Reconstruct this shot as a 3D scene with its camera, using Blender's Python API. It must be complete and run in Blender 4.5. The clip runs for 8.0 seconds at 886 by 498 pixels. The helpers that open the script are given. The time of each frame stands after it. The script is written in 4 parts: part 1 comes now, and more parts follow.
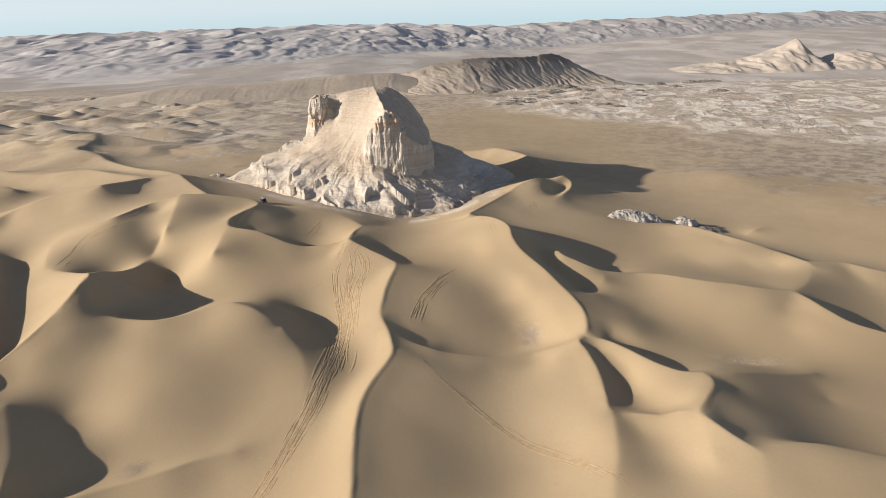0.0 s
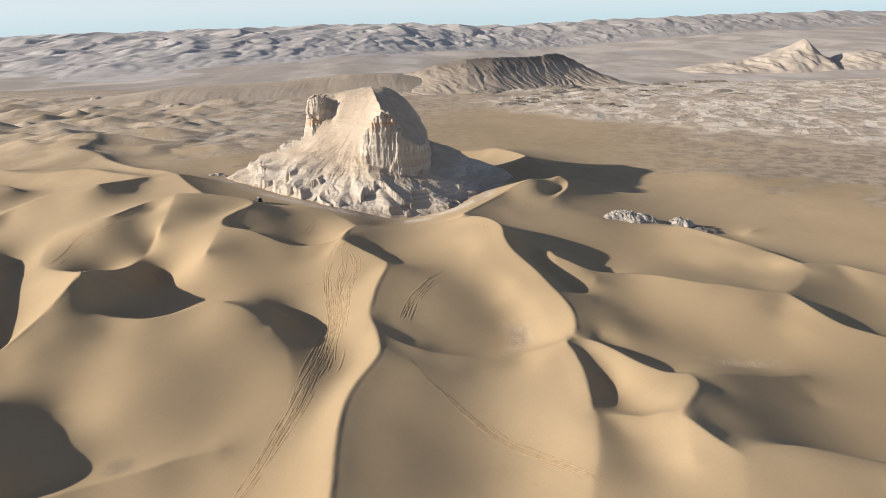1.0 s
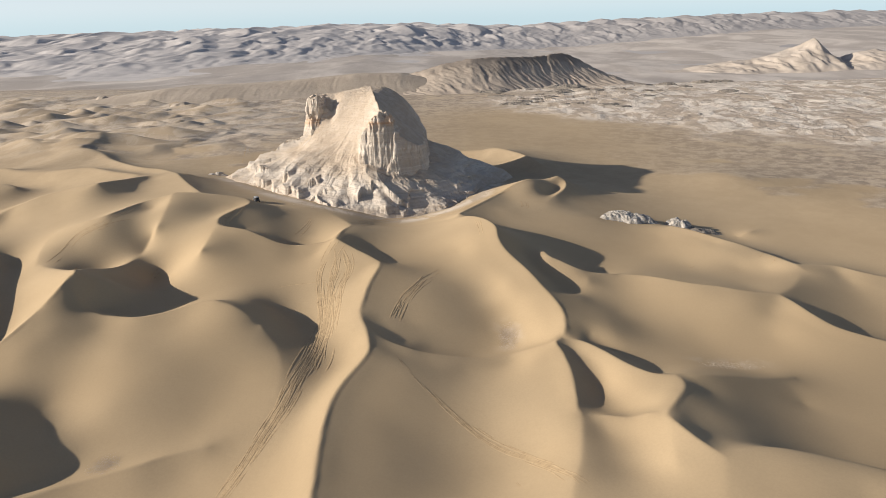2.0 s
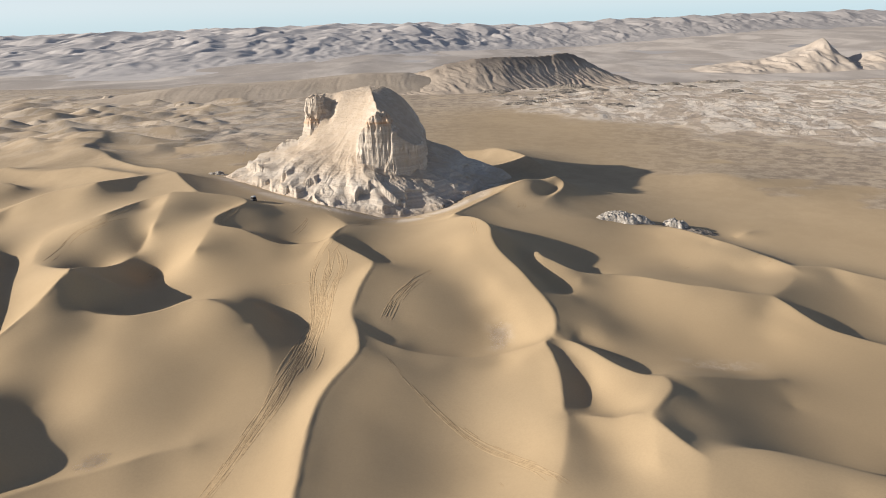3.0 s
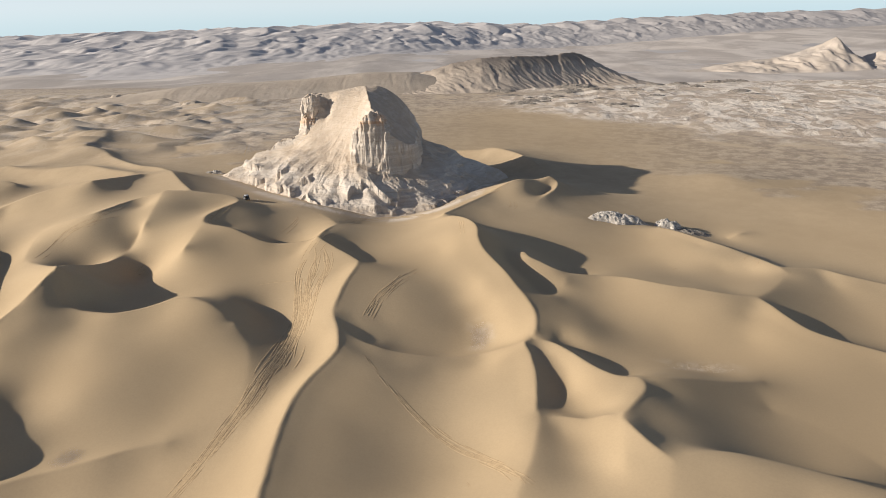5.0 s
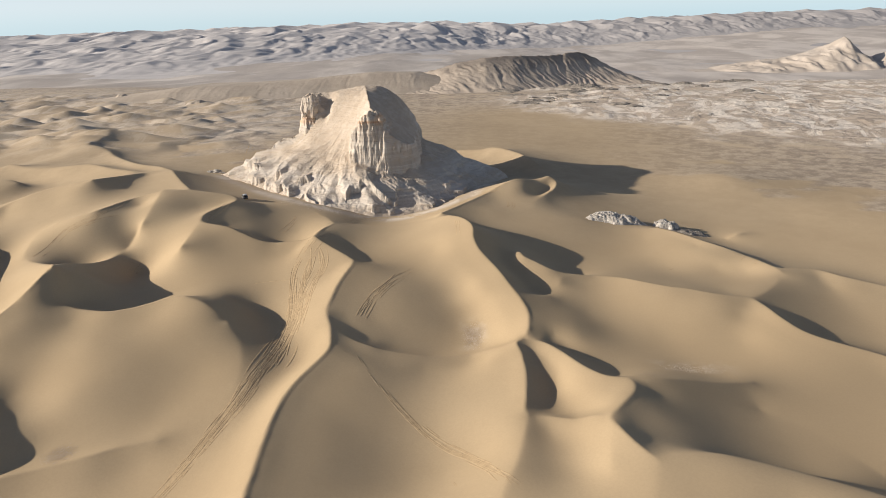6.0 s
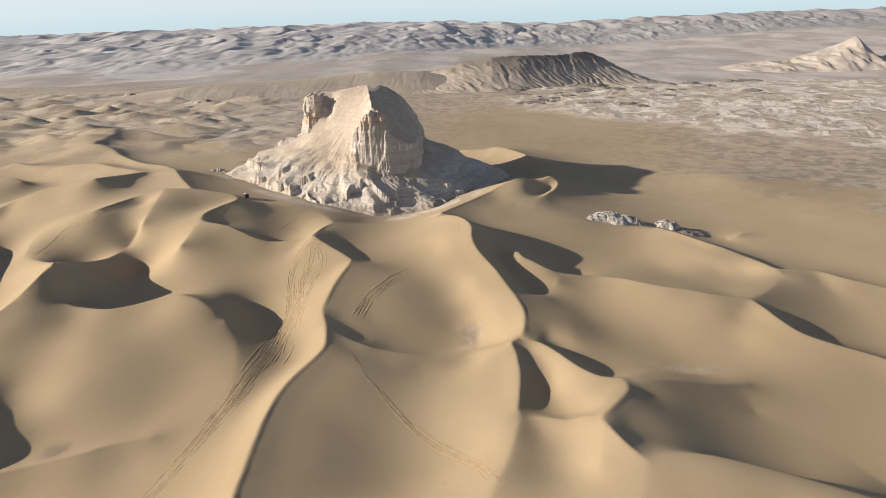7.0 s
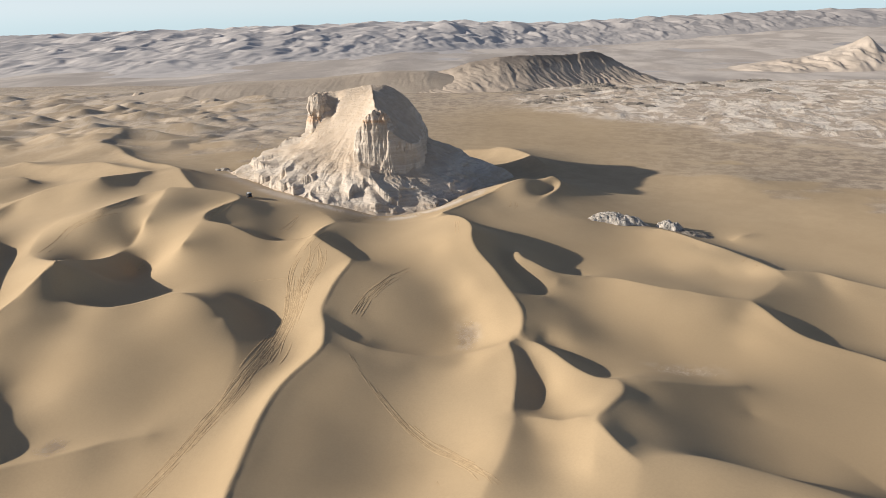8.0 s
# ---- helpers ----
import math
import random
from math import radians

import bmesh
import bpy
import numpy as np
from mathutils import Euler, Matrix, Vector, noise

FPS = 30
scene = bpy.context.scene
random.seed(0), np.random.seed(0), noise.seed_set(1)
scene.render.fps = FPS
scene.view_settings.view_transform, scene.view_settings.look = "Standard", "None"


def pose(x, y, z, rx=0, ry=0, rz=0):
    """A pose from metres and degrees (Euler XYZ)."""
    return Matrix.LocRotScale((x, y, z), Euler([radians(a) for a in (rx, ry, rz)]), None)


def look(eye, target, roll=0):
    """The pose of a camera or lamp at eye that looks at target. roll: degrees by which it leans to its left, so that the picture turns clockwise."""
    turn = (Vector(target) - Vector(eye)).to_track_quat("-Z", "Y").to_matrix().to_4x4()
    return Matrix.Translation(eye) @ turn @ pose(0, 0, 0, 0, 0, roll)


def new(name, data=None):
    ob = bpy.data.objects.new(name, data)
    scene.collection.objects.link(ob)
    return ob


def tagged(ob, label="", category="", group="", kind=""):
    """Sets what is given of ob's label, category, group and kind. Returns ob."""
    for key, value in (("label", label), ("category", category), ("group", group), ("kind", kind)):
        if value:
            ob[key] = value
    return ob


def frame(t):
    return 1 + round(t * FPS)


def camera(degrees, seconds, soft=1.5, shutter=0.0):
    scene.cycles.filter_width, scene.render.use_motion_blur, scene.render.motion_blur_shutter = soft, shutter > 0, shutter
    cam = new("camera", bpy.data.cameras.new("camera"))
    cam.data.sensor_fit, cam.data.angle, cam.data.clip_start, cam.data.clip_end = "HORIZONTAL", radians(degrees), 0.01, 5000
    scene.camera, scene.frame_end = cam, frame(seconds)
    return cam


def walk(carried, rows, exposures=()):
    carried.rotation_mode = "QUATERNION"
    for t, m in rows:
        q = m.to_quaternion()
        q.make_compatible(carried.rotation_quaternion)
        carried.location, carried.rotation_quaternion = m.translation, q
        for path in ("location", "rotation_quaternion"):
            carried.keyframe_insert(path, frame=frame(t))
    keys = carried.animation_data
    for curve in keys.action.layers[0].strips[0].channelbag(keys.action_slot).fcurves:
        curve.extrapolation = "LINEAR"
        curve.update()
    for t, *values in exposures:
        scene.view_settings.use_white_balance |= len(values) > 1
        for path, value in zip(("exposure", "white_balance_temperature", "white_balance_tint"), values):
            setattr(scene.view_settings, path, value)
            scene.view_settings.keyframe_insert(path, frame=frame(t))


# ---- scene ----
cam = camera(66.5, 8.0, soft=0.6)
METRES, EYE, TILT, LEAN, TURN = 28.0, 66.5, -18.6, 1.65, 0.0
ROWS = [
    (0.0, 0.0, 0.0, 0.0, 0.0, 0.0, 0.0),
    (0.5, 0.0768, -0.0033, 0.0018, 0.29, -0.01, -0.11),
    (1.0, 0.1524, -0.0057, 0.0032, 0.6, -0.02, -0.21),
    (1.5, 0.2271, -0.0085, 0.005, 0.94, -0.04, -0.32),
    (3.0, 0.4365, -0.0175, 0.0104, 1.88, -0.09, -0.63),
    (3.5, 0.5035, -0.0183, 0.012, 2.14, -0.1, -0.71),
    (4.0, 0.569, -0.0173, 0.014, 2.38, -0.12, -0.78),
    (4.5, 0.6313, -0.0156, 0.0159, 2.61, -0.14, -0.85),
    (6.0, 0.8073, -0.0152, 0.021, 3.42, -0.21, -1.09),
    (6.5, 0.8594, -0.0132, 0.0229, 3.76, -0.24, -1.21),
    (7.0, 0.9084, -0.0119, 0.0249, 4.11, -0.27, -1.31),
    (7.5, 0.9544, -0.008, 0.0264, 4.48, -0.29, -1.44),
    (8.0, 0.9988, -0.0086, 0.0295, 4.86, -0.32, -1.55),
]
walk(cam, [(t, pose(0, 0, EYE, TILT, LEAN, TURN) @ pose(METRES * x, METRES * y, METRES * z, 90 + pitch, roll, yaw)) for t, x, y, z, yaw, pitch, roll in ROWS])

# ---- light ----
SUN_ELEVATION, SUN_AZIMUTH = radians(19.5), radians(260.0)
toward_sun = Vector((math.sin(SUN_AZIMUTH) * math.cos(SUN_ELEVATION), math.cos(SUN_AZIMUTH) * math.cos(SUN_ELEVATION), math.sin(SUN_ELEVATION)))
world = bpy.data.worlds.new("world")
scene.world = world
world.use_nodes = True
sky = world.node_tree.nodes.new("ShaderNodeTexSky")
sky.sky_type, sky.sun_disc = "NISHITA", False
sky.sun_elevation, sky.sun_rotation = SUN_ELEVATION, SUN_AZIMUTH
sky.air_density, sky.dust_density, sky.ozone_density = 0.35, 0.4, 1.0
world.node_tree.nodes["Background"].inputs["Strength"].default_value = 0.108
# pale haze that thins out upwards
sky_nodes = world.node_tree.nodes
up = sky_nodes.new("ShaderNodeSeparateXYZ")
haze = sky_nodes.new("ShaderNodeMapRange")
haze.interpolation_type = "SMOOTHSTEP"
for key, value in (("From Min", -0.05), ("From Max", 0.5), ("To Min", 0.85), ("To Max", 0.04)):
    haze.inputs[key].default_value = value
veil = sky_nodes.new("ShaderNodeMix")
veil.data_type = "RGBA"
layer = sky_nodes.new("ShaderNodeMapRange")
layer.interpolation_type = "SMOOTHSTEP"
for key, value in (("From Min", -0.005), ("From Max", 0.035), ("To Min", 0.0), ("To Max", 1.0)):
    layer.inputs[key].default_value = value
tint = sky_nodes.new("ShaderNodeMix")
tint.data_type = "RGBA"
tint.inputs[6].default_value, tint.inputs[7].default_value = (4.3, 5.45, 5.85, 1.0), (5.4, 5.95, 6.0, 1.0)
for a, b in ((up.outputs["Z"], layer.inputs["Value"]), (layer.outputs["Result"], tint.inputs["Factor"]), (tint.outputs[2], veil.inputs[7]), (sky_nodes.new("ShaderNodeTexCoord").outputs["Generated"], up.inputs[0]), (up.outputs["Z"], haze.inputs["Value"]), (haze.outputs["Result"], veil.inputs["Factor"]), (sky.outputs[0], veil.inputs[6]), (veil.outputs[2], sky_nodes["Background"].inputs["Color"])):
    world.node_tree.links.new(a, b)
sun = new("sun", bpy.data.lights.new("sun", "SUN"))
sun.data.energy, sun.data.angle, sun.data.color = 5.0, radians(0.6), (1.0, 0.92, 0.805)
sun.matrix_world = look(toward_sun * 400, (0, 0, 0))
scene.view_settings.exposure = 0.40


# ---- helpers of this scene ----
def smooth(a, b, v):
    k = np.clip((v - a) / (b - a), 0, 1)
    return k * k * (3 - 2 * k)


def grad_noise(x, y, seed):
    """Gradient noise of arrays x and y, about -1 to 1."""
    rng = np.random.RandomState(seed)
    turn = rng.rand(256) * 2 * np.pi
    perm = np.concatenate([rng.permutation(256)] * 3)
    xi, yi = np.floor(x).astype(int), np.floor(y).astype(int)
    fx, fy = x - xi, y - yi
    u, v = fx ** 3 * (fx * (fx * 6 - 15) + 10), fy ** 3 * (fy * (fy * 6 - 15) + 10)

    def corner(i, j):
        a = turn[perm[perm[(xi + i) & 255] + ((yi + j) & 255)]]
        return np.cos(a) * (fx - i) + np.sin(a) * (fy - j)
    low = corner(0, 0) * (1 - u) + corner(1, 0) * u
    high = corner(0, 1) * (1 - u) + corner(1, 1) * u
    return (low * (1 - v) + high * v) * 1.5


def fractal(x, y, seed, octaves=4, gain=0.5):
    out, size = 0, 1.0
    for k in range(octaves):
        out = out + size * grad_noise(x * 2 ** k + 17.3 * k, y * 2 ** k - 9.1 * k, seed + k)
        size *= gain
    return out


def ridged(x, y, seed, octaves=4, gain=0.5):
    out, size = 0, 1.0
    for k in range(octaves):
        out = out + size * (1 - 2 * np.abs(grad_noise(x * 2 ** k + 5.7 * k, y * 2 ** k + 3.1 * k, seed + k)))
        size *= gain
    return out


def star_dunes(x, y, wide, deep, seed, arms=3, lean=0.0, bent=0.0, sharp=0.38):
    """Scattered peaks with sharp arms, 0 to 1 high, each in a cell of wide by deep metres."""
    rng = np.random.RandomState(seed)
    px, py, pz, turn = [rng.rand(256) for k in range(4)]
    perm = np.concatenate([rng.permutation(256)] * 2)
    u, v = x / wide, y / deep
    cu, cv = np.floor(u).astype(int), np.floor(v).astype(int)
    out = np.zeros_like(u)
    for di in (-1, 0, 1):
        for dj in (-1, 0, 1):
            k = perm[(perm[(cu + di) & 255] + cv + dj) & 255]
            dx, dy = u - (cu + di + 0.15 + 0.7 * px[k]), v - (cv + dj + 0.15 + 0.7 * py[k])
            a = np.arctan2(dy, dx) + 6.28 * turn[k] + bent * np.hypot(dx, dy)
            away = np.hypot(dx, dy) * (1 + sharp * np.abs(np.sin(arms * 0.5 * a)) + lean * dx / (np.hypot(dx, dy) + 0.05))
            out = np.maximum(out, (0.45 + 0.55 * pz[k]) * (1 - away / 0.85))
    return out


def sheet(name, xs, ys, heights, material, masks=None, keep=None, shift=None):
    """A grid of heights over xs and ys as one smooth mesh; masks are float attributes of its points, keep picks its faces."""
    nx, ny = len(xs), len(ys)
    co = np.empty((ny, nx, 3), np.float32)
    co[..., 0], co[..., 1], co[..., 2] = xs[None, :], ys[:, None], heights
    i = (np.arange(ny - 1)[:, None] * nx + np.arange(nx - 1)[None, :]).ravel()
    faces = np.stack([i, i + 1, i + nx + 1, i + nx], 1).astype(np.int32)
    if shift is not None:
        co += shift.astype(np.float32)
    masks = {key: np.asarray(values, np.float32).ravel() for key, values in (masks or {}).items()}
    co = co.reshape(-1, 3)
    if keep is not None:
        faces = faces[keep.ravel()]
        used, faces = np.unique(faces, return_inverse=True)
        faces = faces.reshape(-1, 4).astype(np.int32)
        co = co[used]
        masks = {key: values[used] for key, values in masks.items()}
    me = bpy.data.meshes.new(name)
    me.vertices.add(len(co))
    me.vertices.foreach_set("co", co.ravel())
    me.loops.add(faces.size)
    me.loops.foreach_set("vertex_index", faces.ravel())
    me.polygons.add(len(faces))
    me.polygons.foreach_set("loop_start", np.arange(len(faces), dtype=np.int32) * 4)
    me.polygons.foreach_set("use_smooth", np.ones(len(faces), bool))
    me.update(calc_edges=True)
    for key, values in masks.items():
        me.attributes.new(key, "FLOAT", "POINT").data.foreach_set("value", values)
    me.materials.append(material)
    return new(name, me)


class Nodes:
    """A short way to write a node material."""

    def __init__(self, name):
        self.material = bpy.data.materials.new(name)
        self.material.use_nodes = True
        self.tree = self.material.node_tree
        self.shader = self.tree.nodes["Principled BSDF"]
        self.place = self.tree.nodes.new("ShaderNodeTexCoord").outputs["Object"]

    def link(self, a, b):
        self.tree.links.new(a, b)

    def put(self, socket, value):
        if isinstance(value, bpy.types.NodeSocket):
            self.link(value, socket)
        else:
            socket.default_value = value

    def noise(self, scale, detail=4.0, rough=0.55, stretch=(1, 1, 1), warp=0.0):
        m = self.tree.nodes.new("ShaderNodeMapping")
        m.inputs["Scale"].default_value = stretch
        self.link(self.place, m.inputs["Vector"])
        n = self.tree.nodes.new("ShaderNodeTexNoise")
        self.link(m.outputs[0], n.inputs["Vector"])
        for key, value in (("Scale", scale), ("Detail", detail), ("Roughness", rough), ("Distortion", warp)):
            n.inputs[key].default_value = value
        return n.outputs["Fac"]

    def ramp(self, value, a, b, low=0.0, high=1.0):
        n = self.tree.nodes.new("ShaderNodeMapRange")
        n.interpolation_type = "SMOOTHSTEP"
        self.put(n.inputs["Value"], value)
        for key, v in (("From Min", a), ("From Max", b), ("To Min", low), ("To Max", high)):
            n.inputs[key].default_value = v
        return n.outputs["Result"]

    def maths(self, how, a, b):
        n = self.tree.nodes.new("ShaderNodeMath")
        n.operation = how
        self.put(n.inputs[0], a)
        self.put(n.inputs[1], b)
        return n.outputs[0]

    def mix(self, factor, a, b, how="MIX"):
        n = self.tree.nodes.new("ShaderNodeMix")
        n.data_type, n.blend_type = "RGBA", how
        self.put(n.inputs["Factor"], factor)
        self.put(n.inputs[6], a)
        self.put(n.inputs[7], b)
        return n.outputs[2]

    def attribute(self, name):
        n = self.tree.nodes.new("ShaderNodeAttribute")
        n.attribute_name = name
        return n.outputs["Fac"]

    def finish(self, colour, rough=0.9, height=None, depth=0.1, specular=0.15):
        self.put(self.shader.inputs["Base Color"], colour)
        self.put(self.shader.inputs["Roughness"], rough)
        self.shader.inputs["Specular IOR Level"].default_value = specular
        if height is not None:
            b = self.tree.nodes.new("ShaderNodeBump")
            b.inputs["Distance"].default_value = depth
            self.link(height, b.inputs["Height"])
            self.link(b.outputs[0], self.shader.inputs["Normal"])
        return self.material


# ---- materials ----
def rgb(r, g, b):
    return (r, g, b, 1.0)


def ground_material():
    n = Nodes("desert_ground")
    broad, mid, fine = n.noise(0.012, 5, 0.6), n.noise(0.15, 7, 0.66), n.noise(2.2, 5, 0.65)
    sand = n.mix(n.ramp(broad, 0.35, 0.65), rgb(0.43, 0.316, 0.19), rgb(0.49, 0.365, 0.224))
    sand = n.mix(n.ramp(fine, 0.3, 0.75, 0.0, 0.25), sand, rgb(0.36, 0.26, 0.16))
    gravel = n.mix(n.ramp(mid, 0.40, 0.60), rgb(0.29, 0.232, 0.18), rgb(0.49, 0.395, 0.295))
    streak = n.noise(0.04, 7, 0.64, (0.8, 0.8, 1), 0.8)
    gravel = n.mix(n.ramp(n.noise(0.5, 5, 0.65), 0.45, 0.62, 0, 0.4), gravel, rgb(0.29, 0.23, 0.175))
    gravel = n.mix(n.ramp(streak, 0.5, 0.66), gravel, rgb(0.50, 0.395, 0.28))
    gravel = n.mix(n.ramp(n.noise(0.2, 6, 0.7, (0.8, 0.8, 1), 0.4), 0.56, 0.72, 0, 0.6), gravel, rgb(0.58, 0.49, 0.40))
    pale = n.mix(n.ramp(n.noise(0.05, 10, 0.7, (1.0, 0.6, 1), 0.9), 0.46, 0.55), rgb(0.46, 0.375, 0.295), rgb(0.70, 0.615, 0.52))
    pale = n.mix(n.ramp(n.noise(0.015, 6, 0.65, (1.0, 0.8, 1), 0.6), 0.54, 0.66, 0, 0.7), pale, rgb(0.38, 0.305, 0.235))
    # gravel mask: the plain's own gravel plus a faint tone for distance haze
    colour = n.mix(n.attribute("gravel"), sand, gravel)
    colour = n.mix(n.attribute("pale"), colour, pale)
    basin = n.mix(n.ramp(n.noise(0.006, 6, 0.62, (1, 0.4, 1), 0.5), 0.4, 0.62), rgb(0.42, 0.365, 0.32), rgb(0.58, 0.515, 0.455))
    colour = n.mix(n.attribute("basin"), colour, basin)
    height = n.maths("ADD", n.maths("MULTIPLY", n.noise(0.5, 6, 0.6), 0.5), n.maths("MULTIPLY", fine, 0.08))
    height = n.maths("ADD", height, n.maths("MULTIPLY", n.maths("MULTIPLY", n.noise(0.09, 8, 0.62, (1.0, 0.7, 1), 0.5), 4.5), n.attribute("pale")))
    height = n.maths("MULTIPLY", height, n.ramp(n.attribute("gravel"), 0.0, 1.0, 0.12, 1.0))
    return n.finish(colour, 0.92, height, 0.5)


def rock_material():
    n = Nodes("pale_rock")
    beds = n.noise(0.35, 5, 0.6, (0.10, 0.10, 3.0), 0.4)
    patch, grit = n.noise(0.12, 6, 0.62), n.noise(0.9, 6, 0.6)
    colour = n.mix(n.ramp(beds, 0.35, 0.68), rgb(0.47, 0.40, 0.33), rgb(0.58, 0.51, 0.435))
    colour = n.mix(n.ramp(patch, 0.5, 0.72, 0, 0.8), colour, rgb(0.50, 0.405, 0.305))
    scree = n.mix(n.ramp(n.noise(0.25, 6, 0.6), 0.4, 0.65), rgb(0.455, 0.36, 0.27), rgb(0.52, 0.425, 0.33))
    scree = n.mix(n.ramp(n.attribute("rill"), 0.62, 0.2, 0, 0.3), scree, rgb(0.39, 0.30, 0.22))
    colour = n.mix(n.attribute("sandy"), colour, scree)
    colour = n.mix(n.ramp(n.noise(0.45, 6, 0.65), 0.58, 0.74, 0, 0.55), colour, rgb(0.36, 0.285, 0.215))
    colour = n.mix(n.attribute("ochre"), colour, n.mix(n.ramp(beds, 0.4, 0.6), rgb(0.50, 0.32, 0.205), rgb(0.56, 0.43, 0.32)))
    colour = n.mix(n.maths("MULTIPLY", n.attribute("white_bed"), 0.8), colour, rgb(0.74, 0.68, 0.60))
    colour = n.mix(n.maths("MULTIPLY", n.attribute("worn"), 0.75), colour, rgb(0.27, 0.20, 0.14))
    colour = n.mix(n.ramp(grit, 0.55, 0.82, 0, 0.35), colour, rgb(0.38, 0.305, 0.235))
    height = n.maths("ADD", grit, n.maths("MULTIPLY", beds, 1.0))
    return n.finish(colour, 0.9, height, 0.35)


def hill_material(name, low, high, streaks, foot=None, bump=0.8):
    n = Nodes(name)
    patch = n.noise(0.02, 6, 0.6)
    colour = n.mix(n.ramp(patch, 0.35, 0.65), rgb(*low), rgb(*high))
    colour = n.mix(n.ramp(n.noise(0.12, 6, 0.65), 0.5, 0.75, 0, 0.6), colour, rgb(*streaks))
    # grey tone standing in for haze; only the far range carries this mask
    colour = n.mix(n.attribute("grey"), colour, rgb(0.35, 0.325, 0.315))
    if foot is not None:
        parts = n.tree.nodes.new("ShaderNodeSeparateXYZ")
        n.link(n.place, parts.inputs[0])
        beds = n.maths("ADD", parts.outputs["Z"], n.maths("MULTIPLY", n.noise(0.05, 6, 0.65), 30.0))
        colour = n.mix(n.ramp(beds, 38.0, 23.0), colour, rgb(*foot))
    return n.finish(colour, 0.93, n.noise(0.3, 6, 0.65), bump)


GROUND, ROCK = ground_material(), rock_material()
SCARP = hill_material("scarp_earth", (0.40, 0.33, 0.26), (0.50, 0.415, 0.33), (0.35, 0.285, 0.225), None, 0.3)
MESA = hill_material("mesa_chalk", (0.45, 0.38, 0.315), (0.52, 0.445, 0.375), (0.40, 0.33, 0.27), None, 0.4)
DARK_HILL = hill_material("dark_hill_earth", (0.23, 0.19, 0.155), (0.30, 0.25, 0.205), (0.34, 0.285, 0.23), (0.43, 0.355, 0.285), 0.35)
# sand colour paled and greyed in place of distance haze
HAZED_SAND = hill_material("hazed_sand", (0.52, 0.48, 0.455), (0.58, 0.535, 0.505), (0.48, 0.45, 0.43), None, 0.2)

def loose_material(name, low, high, bump=0.1):
    n = Nodes(name)
    grit = n.noise(1.8, 7, 0.66)
    colour = n.mix(n.ramp(n.noise(0.6, 5, 0.6), 0.35, 0.65), rgb(*low), rgb(*high))
    colour = n.mix(n.ramp(grit, 0.5, 0.75, 0, 0.6), colour, rgb(low[0] * 0.55, low[1] * 0.55, low[2] * 0.55))
    return n.finish(colour, 0.9, grit, bump)


WHITE_ROCK = loose_material("white_rock", (0.36, 0.32, 0.275), (0.60, 0.545, 0.48), 0.6)
# dark tone: painted shade of the ledge steps, and the bank's own gravel
LEDGE_SHADE_GRAVEL = loose_material("ledge_shade_gravel", (0.22, 0.19, 0.16), (0.34, 0.295, 0.245), 0.4)
PALE_STONE = loose_material("pale_stone", (0.45, 0.35, 0.25), (0.56, 0.455, 0.34))
TRACK_SAND = loose_material("rutted_sand", (0.42, 0.30, 0.175), (0.49, 0.355, 0.21), 0.02)

# ---- the ground: dune crests, shoulders and hollows melt into one sheet ----
X0, Y0 = -260.0, 30.0
LINES = {"crest": (14.0, 0.004, 0.6), "shoulder": (2.0, 0.12, 1.1), "flank": (0.6, 1, 0), "trough": (0.07, 1, 0), "level": (0.14, 1, 0)}
SAMPLES = {key: [] for key in LINES}


def curve_points(points, step=0.5):
    """Points every half metre along a smooth curve through the points given."""
    p = np.array(points, float)
    p = np.vstack([2 * p[0] - p[1], p, 2 * p[-1] - p[-2]])
    out = []
    for a, b, c, d in zip(p[:-3], p[1:-2], p[2:-1], p[3:]):
        t = np.linspace(0, 1, max(2, int(np.linalg.norm(c[:2] - b[:2]) / step)), endpoint=False)[:, None]
        out.append(0.5 * (2 * b + (c - a) * t + (2 * a - 5 * b + 4 * c - d) * t ** 2 + (3 * b - a - 3 * c + d) * t ** 3))
    return np.vstack(out + [p[-2:-1]])


def flanks(curve, left, right):
    """Sand slopes beside a crest: each a fall per metre and a reach in metres."""
    along = np.gradient(curve[:, :2], axis=0)
    along /= np.linalg.norm(along, axis=1)[:, None] + 1e-9
    lee = 1 if (along[:, 1] < 0).mean() > 0.5 else -1
    for side, slope in ((1, left), (-1, right)):
        brink = 0.14 if 0 < slope[0] < 0.4 and side == lee else 0.0
        for away in np.arange(1.0, slope[1] + 0.1, 1.5):
            out = np.column_stack([curve, np.full(len(curve), away)])[4:-4:3]
            out[:, 0] -= side * along[4:-4:3, 1] * away
            out[:, 1] += side * along[4:-4:3, 0] * away
            out[:, 2] -= slope[0] * away + brink * (1 - math.exp(-away / 2.2))
            SAMPLES["flank"].append(out)


def crest(*points, left=(0, 0), right=(0, 0)):
    SAMPLES["crest"].append(curve_points(points))
    flanks(SAMPLES["crest"][-1], left, right)


def shoulder(*points, left=(0, 0), right=(0, 0)):
    SAMPLES["shoulder"].append(curve_points(points))
    flanks(SAMPLES["shoulder"][-1], left, right)


def trough(*points):
    SAMPLES["trough"].append(curve_points(points))


def level(*points):
    SAMPLES["level"].append(np.array(points, float))


